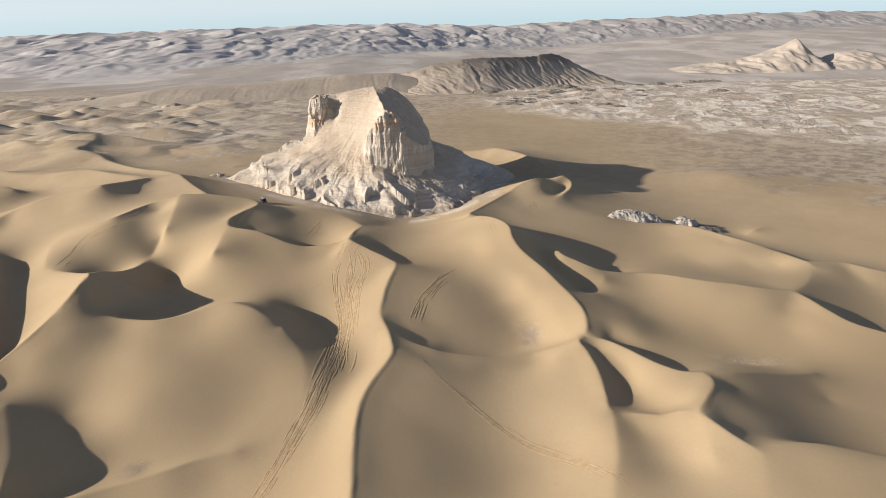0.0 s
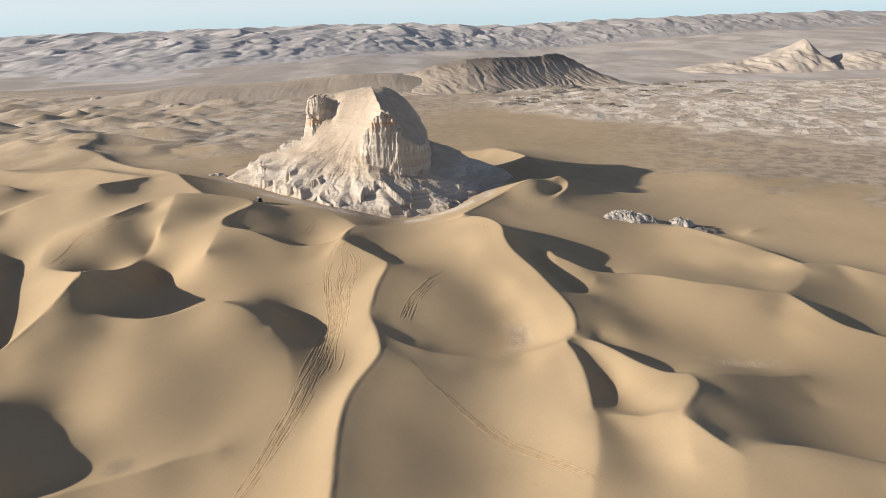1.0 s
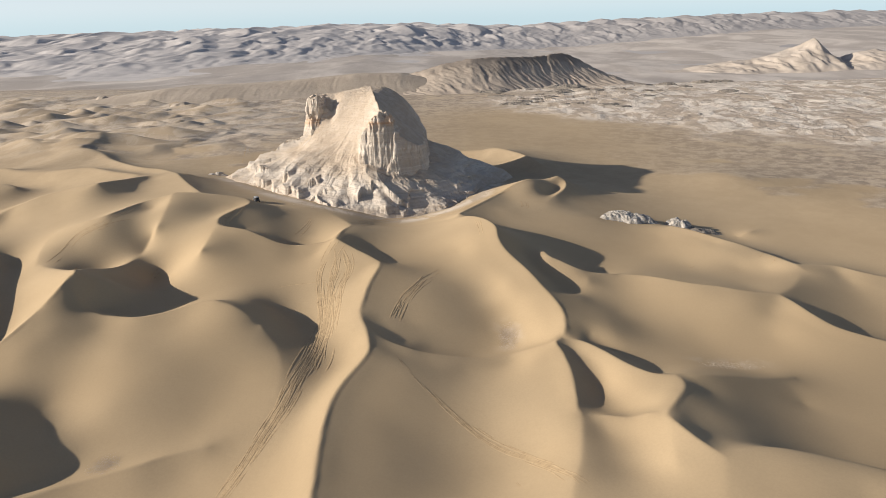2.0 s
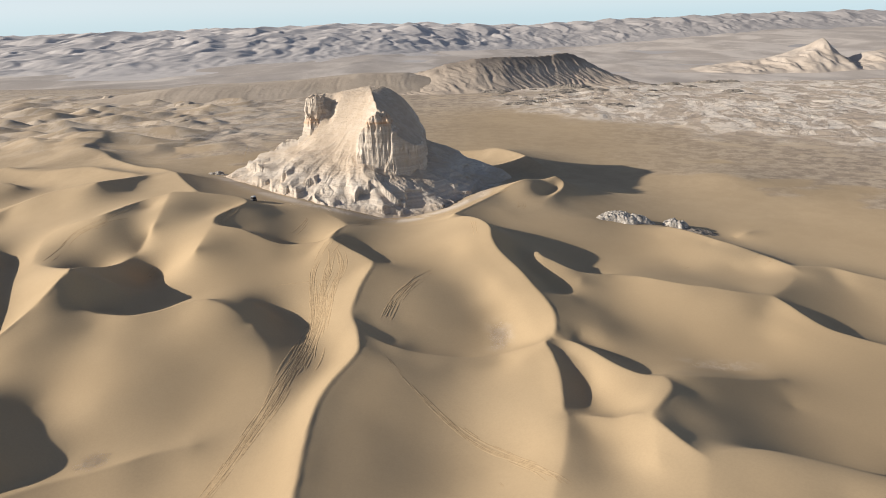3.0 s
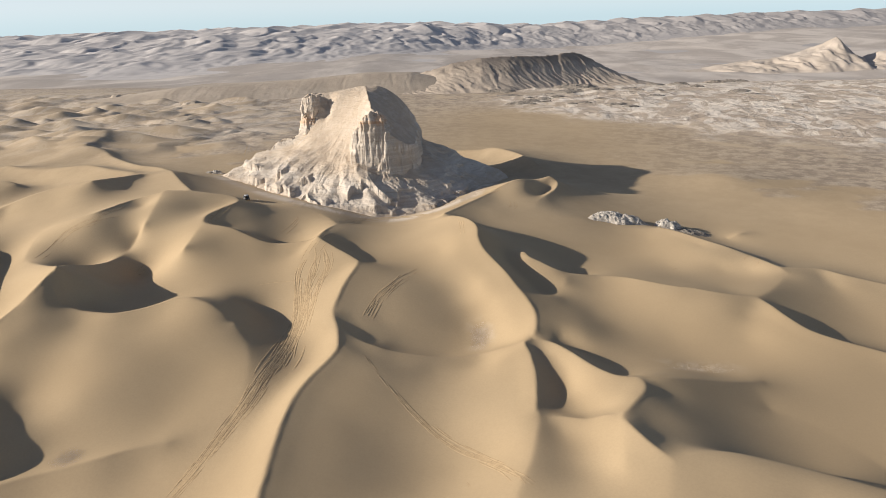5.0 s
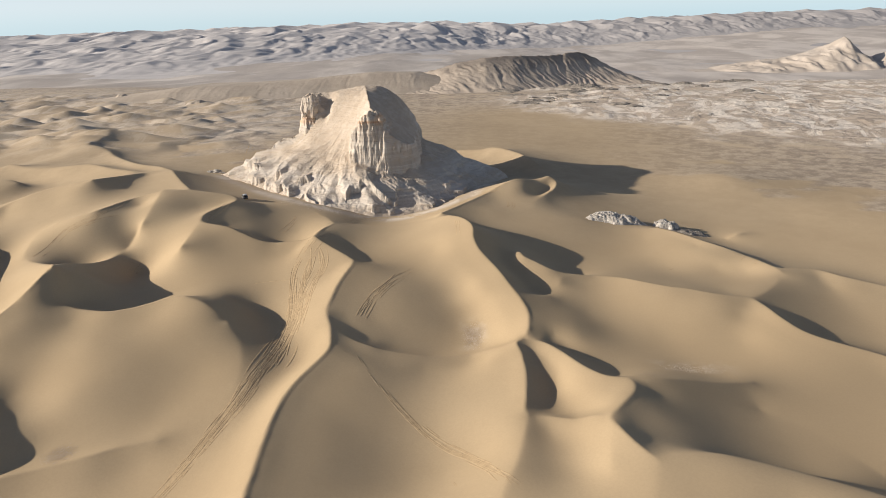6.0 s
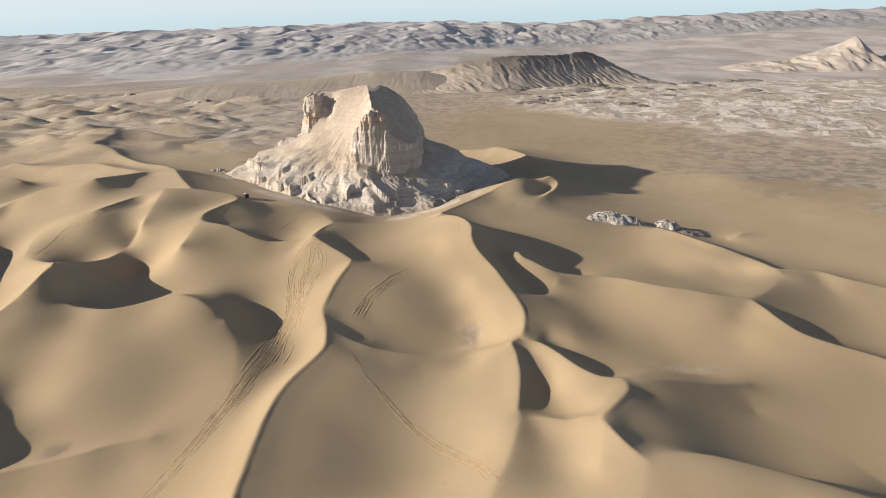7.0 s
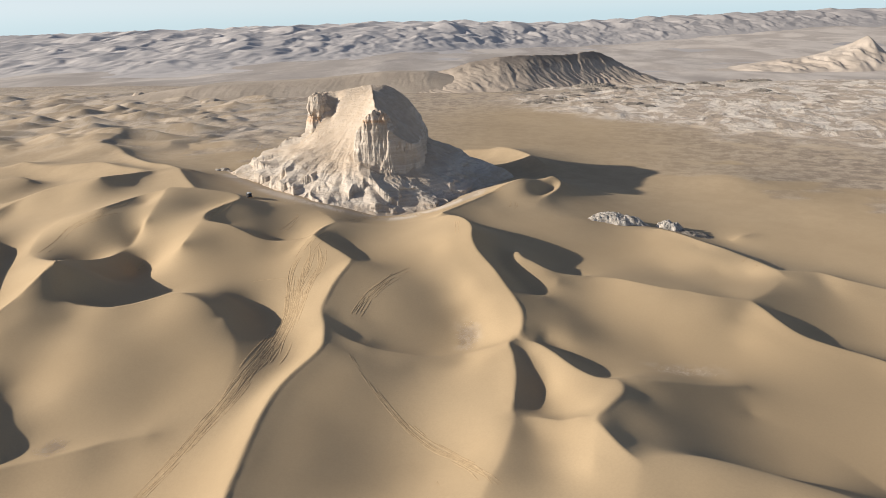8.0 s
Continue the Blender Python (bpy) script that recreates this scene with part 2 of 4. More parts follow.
# dune crests and hollows
crest((-98.1, 120.0, -1.0), (-95.8, 128.1, 1.0), (-92.7, 134.1, 3.5), (-90.4, 142.3, 6.0), right=(0.14, 8), left=(0.6, 8))
crest((-90.4, 142.3, 6.0), (-88.9, 151.0, 9.2), (-88.7, 155.8, 10.6), right=(0.24, 5), left=(0.55, 7))
crest((-87.8, 154.0, 10.6), (-89.9, 162.8, 8.0), (-88.7, 169.6, 5.5), (-88.3, 177.2, 3.6), (-88.1, 183.2, 3.2), right=(0.6, 9), left=(0.3, 8))
shoulder((-88.1, 183.2, 3.2), (-88.1, 190.3, 3.6), (-87.4, 195.4, 6.5), (-85.9, 196.2, 9.0), (-86.5, 205.2, 12.0), (-89.9, 219.6, 13.9))
crest((-88.6, 150.8, 9.0), (-85.9, 148.3, 6.8), (-82.7, 146.3, 4.2), (-80.7, 145.5, 3.5), (-76.9, 143.7, 3.2), left=(0.5, 4))
crest((-76.9, 143.7, 3.2), (-72.3, 142.9, 3.1), (-67.8, 142.3, 3.2), (-63.1, 144.0, 3.4), (-59.7, 145.7, 3.8), (-57.3, 146.8, 4.2), (-54.1, 147.7, 4.7), (-51.3, 147.6, 5.0), left=(0.5, 4), right=(0.22, 6))
shoulder((-51.3, 147.6, 5.0), (-46.2, 145.1, 4.4), (-42.1, 142.9, 3.0), (-38.9, 140.6, 1.2), left=(0.3, 9))
trough((-41.1, 154.3, -1.8), (-35.9, 151.3, -2.5), (-29.0, 144.2, -3.0), (-27.0, 130.1, -3.0), (-27.7, 117.6, -4.0), (-29.9, 105.2, -6.1), (-32.3, 94.7, -8.0))
trough((-68.0, 130.0, 1.2), (-55.0, 127.0, -0.6), (-45.0, 126.0, -2.2), (-38.0, 124.0, -3.4))
trough((-64.0, 114.0, -3.0), (-50.0, 112.0, -4.9), (-41.0, 112.0, -6.0))
level((-75.6, 139.5, 1.4), (-56.5, 101.4, -6.8))
crest((-73.5, 86.8, -7.6), (-68.5, 91.0, -7.6), (-63.3, 94.3, -7.4), (-58.5, 96.5, -7.2), (-50.8, 99.4, -6.5), (-45.8, 102.1, -6.3), (-39.3, 104.2, -6.2), left=(0.15, 3), right=(0.32, 6))
shoulder((-86.0, 113.5, -0.8), (-84.0, 110.0, -0.8), (-81.0, 106.0, -1.0), (-76.5, 98.8, -2.0), (-74.5, 93.0, -3.6), left=(0.36, 10))
level((-72.7, 110.2, -8.2), (-62.6, 100.2, -9.4), (-70.4, 100.0, -9.0))
crest((-27.7, 207.2, 5.4), (-29.0, 196.5, 6.6), (-29.3, 187.2, 7.4))
crest((-29.3, 187.2, 7.4), (-22.3, 180.1, 6.2), (-17.5, 175.3, 5.6), (-14.6, 171.8, 5.3), left=(0.5, 4), right=(0.2, 6))
crest((-14.6, 171.8, 5.3), (-14.6, 168.2, 5.0), (-16.2, 158.6, 3.5), (-16.9, 148.8, 1.5), (-16.5, 145.9, 1.0), left=(0.19, 8), right=(0.33, 6))
crest((-16.5, 145.9, 1.0), (-14.6, 140.8, 0.0), (-13.3, 135.2, -0.8), (-13.1, 131.3, -1.2), (-14.3, 126.7, -1.5), (-16.5, 120.1, -1.8), (-17.8, 113.6, -2.2), (-17.9, 105.6, -2.5), (-17.5, 98.8, -2.8), (-16.7, 91.3, -3.0), (-16.2, 85.7, -3.2), (-14.6, 72.4, -3.5), left=(0.17, 12), right=(0.46, 6))
level((-24.2, 138.7, -3.5), (-22.5, 148.0, -4.1), (-27.3, 165.5, 1.8), (-45.8, 175.5, 3.0), (-47.7, 158.0, 2.0), (-61.9, 159.0, 0.0), (-36.0, 156.7, -1.8), (-19.1, 94.8, -4.5), (-26.8, 119.0, -4.4))
crest((-16.5, 145.9, 1.0), (-12.0, 140.0, -1.0), (-8.5, 137.6, -2.0), (-4.4, 136.3, -2.9), (-0.6, 135.9, -3.8), (3.5, 135.9, -4.5), (11.0, 136.8, -5.7), (17.4, 138.4, -6.0), (20.0, 138.7, -5.6), (23.9, 138.4, -4.2), (28.5, 137.0, -2.1), left=(0.22, 4), right=(0.03, 5))
trough((10.7, 147.3, -5.0), (14.8, 145.9, -6.0), (17.5, 146.2, -6.0))
level((-3.3, 140.2, -1.2), (7.1, 183.5, 0.8))
level((8.1, 130.8, -7.4), (-4.8, 107.7, -5.3), (6.0, 103.5, -7.2), (12.0, 109.1, -7.4), (20.7, 100.2, -7.7), (14.8, 96.2, -8.2), (-6.0, 91.9, -5.6), (8.7, 93.7, -8.0))
shoulder((29.6, 108.7, -3.0), (28.3, 101.4, -2.8), (26.7, 93.9, -2.6), (25.4, 90.2, -2.6), (24.1, 85.5, -2.8))
trough((31.0, 101.0, -3.2), (35.0, 101.0, -3.6), (39.0, 101.0, -3.9))
trough((29.5, 93.0, -3.0), (34.0, 93.0, -3.5), (39.5, 93.0, -4.0))
shoulder((43.4, 104.2, -0.2), (42.3, 96.4, -0.9), (41.4, 91.1, -1.4))
crest((9.9, 205.3, 8.2), (12.6, 202.8, 8.5), (15.8, 196.5, 9.0), (17.7, 189.9, 9.0), (18.1, 183.8, 7.8), (19.6, 178.1, 6.3), (22.3, 172.3, 5.0), (25.1, 166.5, 3.9), (28.3, 158.5, 2.3), left=(0.6, 8), right=(0.30, 7))
crest((28.3, 158.5, 2.3), (30.4, 153.2, 1.0), (31.5, 149.4, 0.1), (31.7, 145.9, -0.5), (31.3, 142.5, -1.4), (30.5, 139.7, -2.6), left=(0.2, 12), right=(0.38, 6))
crest((30.4, 139.5, -2.5), (28.5, 137.0, -2.1), (29.3, 132.1, -2.2), (29.8, 125.9, -2.3), (29.8, 119.4, -2.5), (29.4, 114.2, -2.6), (29.1, 110.6, -2.8), (29.7, 109.0, -3.0), left=(0.36, 4), right=(0.24, 7))
crest((29.7, 109.0, -3.0), (30.9, 108.5, -3.3), (33.5, 108.9, -3.3), (37.8, 107.1, -2.6), (41.1, 106.2, -1.2), (43.4, 104.4, -0.3), left=(0.3, 4), right=(0.1, 6))
trough((34.6, 131.8, -5.5), (36.8, 124.8, -7.0), (34.1, 117.1, -6.0))
crest((30.5, 139.7, -2.6), (34.6, 138.0, -2.6), (38.2, 132.3, -2.2), (41.8, 125.1, -1.6), (45.4, 120.2, -1.0), (49.5, 118.8, -0.6), left=(0.5, 6), right=(0.2, 4))
crest((49.5, 118.8, -0.6), (54.8, 119.4, -1.2), (60.5, 121.2, -2.4), (68.2, 123.4, -4.3), (76.4, 126.4, -6.0), left=(0.25, 4), right=(0.3, 5))
crest((49.5, 118.8, -0.6), (50.2, 115.8, -0.5), (49.1, 112.6, -0.4), (46.7, 109.0, -0.3), (44.2, 105.5, -0.2), (43.4, 104.2, -0.2), left=(0.31, 4), right=(0.1, 3))
crest((43.4, 104.2, -0.2), (44.4, 101.1, 0.0), (46.1, 96.6, 0.1), (47.6, 93.5, 0.2), (48.9, 91.7, 0.2), left=(0.31, 4), right=(0.3, 8))
level((66.5, 134.7, -7.9), (80.8, 145.5, -7.5), (51.7, 150.5, -5.0), (64.5, 147.9, -6.8), (53.6, 132.5, -5.8), (44.3, 139.4, -4.2))
shoulder((75.1, 118.6, -7.4), (82.6, 113.6, -8.6), (88.7, 104.1, -9.8), (94.6, 93.5, -10.4))
shoulder((48.9, 91.7, 0.2), (53.4, 93.5, 0.1), (58.9, 94.0, -0.2), (66.2, 92.2, -0.8), (72.0, 90.0, -1.2), (78.0, 87.3, -1.5), (86.2, 83.3, -2.0))
shoulder((48.9, 91.7, 0.2), (47.6, 87.1, -0.4), (46.1, 82.8, -1.0))
level((53.9, 86.9, -1.2), (66.7, 83.6, -2.5))
crest((31.2, 183.5, 3.3), (32.3, 180.2, 3.0), (34.6, 178.5, 2.4), (39.1, 175.0, 1.2), (43.8, 174.5, 0.0), (51.0, 175.4, -1.0), left=(0.5, 4), right=(0.2, 4))
crest((51.0, 175.4, -1.0), (57.5, 173.2, -0.8), (62.5, 168.9, -0.3), (68.7, 164.9, -0.2), (72.7, 163.9, -0.3), (77.8, 161.8, -0.6), (83.1, 161.0, -1.1), (88.1, 161.0, -1.6), left=(0.15, 5), right=(0.14, 4))
crest((88.1, 161.0, -1.6), (89.9, 156.8, -2.1), (91.7, 151.2, -2.8), (94.7, 146.1, -3.8), (99.4, 142.5, -4.5), (107.1, 138.6, -5.5), (115.0, 133.2, -6.5), left=(0.42, 5), right=(0.2, 8))
shoulder((43.8, 174.5, 0.0), (41.6, 170.0, -0.1), (40.2, 165.7, -1.0))
level((30.2, 175.8, 1.2), (35.7, 160.9, -0.6), (40.2, 157.1, -2.6), (47.0, 155.0, -4.0))
crest((78.4, 220.0, -1.0), (82.8, 212.5, -0.5), (88.1, 203.6, -0.4), (93.3, 198.5, -1.0), (97.9, 194.9, -2.0), left=(0.5, 3), right=(0.15, 8))
shoulder((97.9, 194.9, -2.0), (103.1, 183.6, -2.2), (102.0, 178.1, -3.0), (93.7, 166.1, -2.2), (88.1, 161.0, -1.6))
level((74.5, 190.2, -5.2), (61.4, 199.8, -3.4), (88.6, 187.9, -6.6), (95.7, 185.5, -6.8), (86.0, 201.0, -5.6), (72.7, 210.9, -3.5), (47.5, 213.4, 0.1), (55.6, 207.0, -2.0))
crest((103.1, 183.6, -2.2), (114.4, 185.8, -3.5), (120.2, 181.5, -4.0), (128.5, 177.4, -5.0), (137.8, 172.4, -6.0), left=(0.4, 4), right=(0.15, 6))
level((105.9, 227.7, -7.0), (112.0, 231.4, -7.0), (134.2, 249.2, -6.9), (127.3, 297.2, -1.2), (133.7, 207.5, -7.0), (115.2, 176.5, -7.5), (116.9, 162.6, -8.0))
crest((6.9, 212.4, 7.0), (8.5, 218.6, 6.0), (16.0, 233.5, 5.5), (22.2, 244.7, 5.5), (28.8, 251.7, 7.4), (33.3, 255.5, 8.0), (39.2, 261.6, 6.5), left=(0.3, 4), right=(0.22, 5))
level((39.0, 258.1, 2.8), (38.4, 238.2, 2.0), (23.8, 226.1, 4.5))
crest((43.1, 263.4, 6.0), (46.2, 265.7, 6.8), (48.9, 263.4, 5.0), (47.4, 255.3, 4.0), (41.5, 244.9, 3.4), left=(0.45, 4), right=(0.5, 3))
shoulder((41.5, 244.9, 3.4), (38.2, 236.0, 2.8), (40.9, 231.9, 2.0), (47.3, 227.1, 1.0), (55.0, 226.6, 0.0))
shoulder((9.9, 205.3, 8.2), (5.1, 210.6, 6.0), (-3.0, 217.7, 2.5), (-11.1, 220.4, 0.8), (-18.7, 219.5, 1.2), (-25.4, 214.1, 3.5), (-27.7, 207.2, 5.4))
level((-12.5, 231.5, -0.8), (-4.0, 228.4, 0.4), (-22.3, 229.7, 0.5), (7.8, 236.4, 3.0), (-30.1, 229.1, 3.5))
crest((-29.7, 188.4, 7.0), (-33.4, 188.8, 5.7), (-40.9, 188.0, 5.2), (-45.9, 187.9, 6.0), (-51.6, 190.1, 7.5), (-56.6, 192.4, 8.8), (-61.3, 193.6, 9.4), (-64.8, 194.6, 9.7), (-67.1, 196.5, 9.9), right=(0.5, 5), left=(0.2, 8))
crest((-67.1, 196.5, 9.9), (-67.9, 202.2, 10.3), (-65.8, 209.1, 10.6), (-63.1, 215.0, 10.9), (-63.5, 219.5, 10.9), right=(0.34, 7), left=(0.15, 4))
crest((-63.5, 219.5, 10.9), (-66.7, 222.8, 11.3), (-73.8, 223.3, 12.3), (-81.5, 223.0, 13.3), (-88.9, 222.0, 13.9), (-90.2, 220.4, 13.9))
level((-45.2, 202.8, 3.6), (-39.1, 207.0, 1.6), (-53.0, 202.5, 6.6), (-52.0, 214.3, 6.0))
shoulder((-63.9, 227.9, 7.9), (-56.0, 228.4, 6.8), (-46.0, 228.5, 5.8), (-39.3, 225.7, 5.0), (-32.4, 216.1, 4.8), (-28.0, 208.5, 5.2))
shoulder((-67.1, 196.5, 9.9), (-66.4, 186.3, 8.2), (-66.0, 178.8, 7.2))
level((-73.3, 211.8, 9.2))
level((-106.3, 186.6, 4.2), (-99.4, 183.5, 3.4))
crest((-89.9, 219.6, 13.9), (-94.6, 218.8, 13.0), (-98.9, 215.3, 12.2), (-102.3, 201.6, 12.3), (-108.3, 198.7, 11.0), left=(0.24, 6), right=(0.25, 6))
shoulder((-108.3, 198.7, 11.0), (-115.9, 198.3, 8.8), (-118.5, 193.0, 6.8), (-116.7, 185.5, 5.6), (-113.6, 178.5, 4.8), (-110.6, 175.0, 4.8), (-101.8, 167.8, 6.5), (-88.5, 155.0, 10.4))
crest((-122.8, 234.5, 15.0), (-119.8, 248.8, 13.0), (-117.2, 260.5, 11.7), (-116.0, 262.3, 11.5), right=(0.36, 3), left=(0.1, 6))
crest((-155.1, 209.6, 5.0), (-152.6, 224.0, 7.5), (-145.1, 229.6, 10.5), (-134.6, 234.1, 13.0), (-122.8, 234.5, 15.0), right=(0.2, 4), left=(0.08, 4))
level((-130.8, 222.4, 8.0), (-114.9, 232.1, 10.4), (-111.5, 242.1, 10.0), (-173.1, 265.1, 5.5))
shoulder((-116.0, 262.3, 11.5), (-110.0, 263.7, 11.8), (-106.9, 264.6, 12.0), (-101.5, 265.5, 11.0))
level((-89.8, 276.4, 5.0), (-75.0, 254.7, 6.3), (-104.8, 306.3, 3.0), (-86.5, 251.1, 8.5))
crest((-106.9, 264.6, 12.0), (-117.4, 274.6, 11.5), (-128.2, 281.6, 11.0), (-142.9, 297.8, 9.5), (-162.8, 322.2, 7.5), (-171.7, 333.6, 7.5), (-175.9, 337.6, 8.0), right=(0.36, 5), left=(0.15, 6))
crest((-189.2, 343.9, 8.9), (-192.3, 352.2, 9.0), (-193.7, 366.1, 8.8), (-195.5, 376.2, 8.5), (-200.9, 387.3, 8.4), right=(0.34, 5))
shoulder((-271.7, 373.6, 1.0), (-261.7, 379.5, 3.0), (-247.0, 386.8, 5.5), (-223.3, 387.4, 7.5), (-200.9, 387.3, 8.4))
shoulder((-175.9, 337.6, 8.0), (-189.2, 343.9, 8.9), (-201.2, 327.5, 5.5), (-220.8, 320.6, 3.0))
level((-191.8, 303.0, 4.0), (-184.9, 396.3, 3.5), (-136.4, 326.1, 4.5), (-204.7, 343.0, 5.5), (-178.3, 363.3, 5.2))
crest((-136.3, 184.9, 7.5), (-121.9, 160.5, 7.0), (-112.2, 140.3, 5.0), (-102.7, 120.0, 3.0), left=(0.6, 8))
trough((-125.5, 183.8, 1.5), (-119.7, 168.6, 0.5))
shoulder((-38.9, 140.6, 1.7), (-35.0, 136.0, -0.4), (-31.5, 128.6, -2.2), (-30.1, 119.7, -3.9), (-29.3, 110.0, -5.6))
level((40.8, 117.7, -2.2), (42.7, 114.6, -1.0))
trough((-2.5, 148.0, -1.3), (6.7, 148.0, -3.3), (14.1, 148.0, -4.8), (21.5, 148.0, -6.0))
trough((-2.4, 156.0, 0.7), (7.0, 156.0, -1.2), (14.5, 156.0, -2.6), (21.0, 156.0, -3.6))
trough((-3.6, 164.0, 2.4), (4.9, 164.0, 0.8), (11.7, 164.0, -0.5), (17.5, 164.0, -1.4))
trough((54.8, 114.0, -2.1), (61.4, 114.0, -4.3), (67.6, 114.0, -6.2), (73.8, 114.0, -7.6))
trough((53.0, 107.0, -2.0), (61.1, 107.0, -4.7), (68.4, 107.0, -6.9), (75.7, 107.0, -8.4))
trough((54.0, 99.5, -2.4), (62.2, 99.5, -5.0), (70.8, 99.5, -7.4), (79.4, 99.5, -8.9))
crest((-106.2, 263.2, 12.3), (-100.1, 253.2, 12.3), (-92.0, 240.5, 12.2), (-82.4, 226.0, 12.6), left=(0.32, 9), right=(0.12, 5))
level((-163.0, 246.0, 6.0))
crest((6.0, 360.0, 0.5), (17.5, 356.0, 1.4), (26.3, 353.0, 2.8), (36.0, 341.0, 2.4), (42.5, 325.0, 2.0), (47.5, 314.0, 0.0), right=(0.36, 8), left=(0.2, 6))
crest((-200.4, 298.4, 9.0), (-187.0, 291.0, 8.6), (-174.0, 285.5, 9.2), (-159.2, 282.3, 11.0), (-150.3, 280.7, 11.6), (-136.5, 271.4, 11.6), (-122.0, 264.0, 11.6), right=(0.3, 4))
trough((-184.0, 276.0, 5.5), (-172.0, 270.0, 5.5), (-158.0, 267.0, 6.5), (-140.0, 257.0, 8.5))
shoulder((-190.0, 262.0, 8.0), (-179.0, 266.0, 8.6), (-171.0, 260.5, 8.4))
trough((-165.0, 254.0, 5.2), (-161.0, 249.0, 5.4), (-163.0, 238.0, 4.4))
crest((103.5, 226.5, -7.6), (108.0, 228.6, -6.6), (113.0, 232.0, -6.8), right=(0.4, 2), left=(0.2, 3))
level((79.5, 236.0, -4.6), (97.0, 236.5, -6.2))
# end of dunes


def plain(x, y):
    """The wide plain: level near by, sinking to a lower basin far off."""
    near = np.interp(x, [-250, -100, 0, 80, 130, 300], [4.0, 3.0, 0.5, -4.2, -5.2, -6.0])
    near = near + (-2.5 - near) * smooth(350, 600, y)
    basin = np.interp(x, [-600, -300, 300, 600], [-35, -38, -72, -78])
    return near + (basin - near) * smooth(640, 1450, y) + 52 * smooth(2000, 4200, y) * smooth(300, 1800, x)


def bilinear(grid, fx, fy):
    ny, nx = grid.shape
    ix, iy = np.clip(np.floor(fx).astype(int), 0, nx - 2), np.clip(np.floor(fy).astype(int), 0, ny - 2)
    u, v = np.clip(fx - ix, 0, 1), np.clip(fy - iy, 0, 1)
    return (grid[iy, ix] * (1 - u) + grid[iy, ix + 1] * u) * (1 - v) + (grid[iy + 1, ix] * (1 - u) + grid[iy + 1, ix + 1] * u) * v


def laplace(h):
    out = np.zeros_like(h)
    d = h[:, 1:] - h[:, :-1]
    out[:, :-1] += d
    out[:, 1:] -= d
    d = h[1:] - h[:-1]
    out[:-1] += d
    out[1:] -= d
    return out


def dune_heights():
    """Sand as a stiff sheet laid over the curves: it bends sharply along the crests alone. Solved from coarse to fine."""
    h = None
    for cell, turns in ((4.0, 500), (2.0, 260), (1.0, 160), (0.5, 70)):
        nx, ny = int(560 / cell) + 1, int(450 / cell) + 1
        gx, gy = np.meshgrid(X0 + np.arange(nx) * cell, Y0 + np.arange(ny) * cell)
        base = plain(gx, gy)
        bend = np.ones((ny, nx))
        spots = []
        for key, (amount, least, width) in LINES.items():
            s = np.vstack(SAMPLES[key])
            fx, fy = (s[:, 0] - X0) / cell, (s[:, 1] - Y0) / cell
            keep = (fx > 0) & (fx < nx - 1.01) & (fy > 0) & (fy < ny - 1.01)
            fx, fy, z = fx[keep], fy[keep], s[keep, 2]
            ix, iy = fx.astype(int), fy.astype(int)
            u, v = fx - ix, fy - iy
            spots.append((ix, iy, u, v, z, np.full(len(z), amount)))
            if least < 1:
                reach = max(1, int(round(2 * width / cell)))
                for dj in range(-reach, reach + 2):
                    for di in range(-reach, reach + 2):
                        away = np.hypot(di - u, dj - v) * cell
                        value = 1 - (1 - least) * np.exp(-(away / max(width, 0.75 * cell)) ** 2)
                        np.minimum.at(bend, (np.clip(iy + dj, 0, ny - 1), np.clip(ix + di, 0, nx - 1)), value)
        ix, iy, u, v, z, amount = [np.concatenate(a) for a in zip(*spots)]
        corners = [((iy + j) * nx + ix + i, w) for i, j, w in ((0, 0, (1 - u) * (1 - v)), (1, 0, u * (1 - v)), (0, 1, (1 - u) * v), (1, 1, u * v))]
        where = np.concatenate([k for k, w in corners])
        anchor, tension = 2e-6 * cell ** 2, (cell / 12.0) ** 2
        stiff = bend / cell ** 2

        def apply(h):
            out = laplace(stiff * laplace(h)) - tension / cell ** 2 * laplace(h) + anchor * h
            flat = h.ravel()
            r = amount * sum(flat[k] * w for k, w in corners)
            return out + np.bincount(where, np.concatenate([r * w for k, w in corners]), nx * ny).reshape(ny, nx)
        right = anchor * base + np.bincount(where, np.concatenate([amount * z * w for k, w in corners]), nx * ny).reshape(ny, nx)
        if h is None:
            h = base.copy()
        else:
            fy, fx = np.meshgrid(np.arange(ny) * 0.5, np.arange(nx) * 0.5, indexing="ij")
            h = bilinear(h, fx, fy)
        r = right - apply(h)
        p, rr = r.copy(), (r * r).sum()
        for turn in range(turns):
            ap = apply(p)
            k = rr / (p * ap).sum()
            h, r = h + k * p, r - k * ap
            new_rr = (r * r).sum()
            p, rr = r + new_rr / rr * p, new_rr
    return h


def clear_flanks():
    """Drops the flank points that come too near to another crest."""
    lines = np.vstack(SAMPLES["crest"] + SAMPLES["shoulder"])[::2, :2]
    for k, s in enumerate(SAMPLES["flank"]):
        if len(s):
            near = np.sqrt(((s[:, None, :2] - lines[None]) ** 2).sum(2).min(1))
            SAMPLES["flank"][k] = s[near > 0.8 * s[:, 3], :3]
        else:
            SAMPLES["flank"][k] = np.zeros((0, 3))


FINE = 0.25


def finer(h):
    """The sand sheet at half the cell, by smooth curves through its points."""
    for turn in range(2):
        p = np.vstack([2 * h[:1] - h[1:2], h, 2 * h[-1:] - h[-2:-1]])
        out = np.empty((2 * h.shape[0] - 1, h.shape[1]))
        out[::2] = h
        out[1::2] = (9 * (p[1:-2] + p[2:-1]) - p[:-3] - p[3:]) / 16
        h = out.T.copy()
    return h


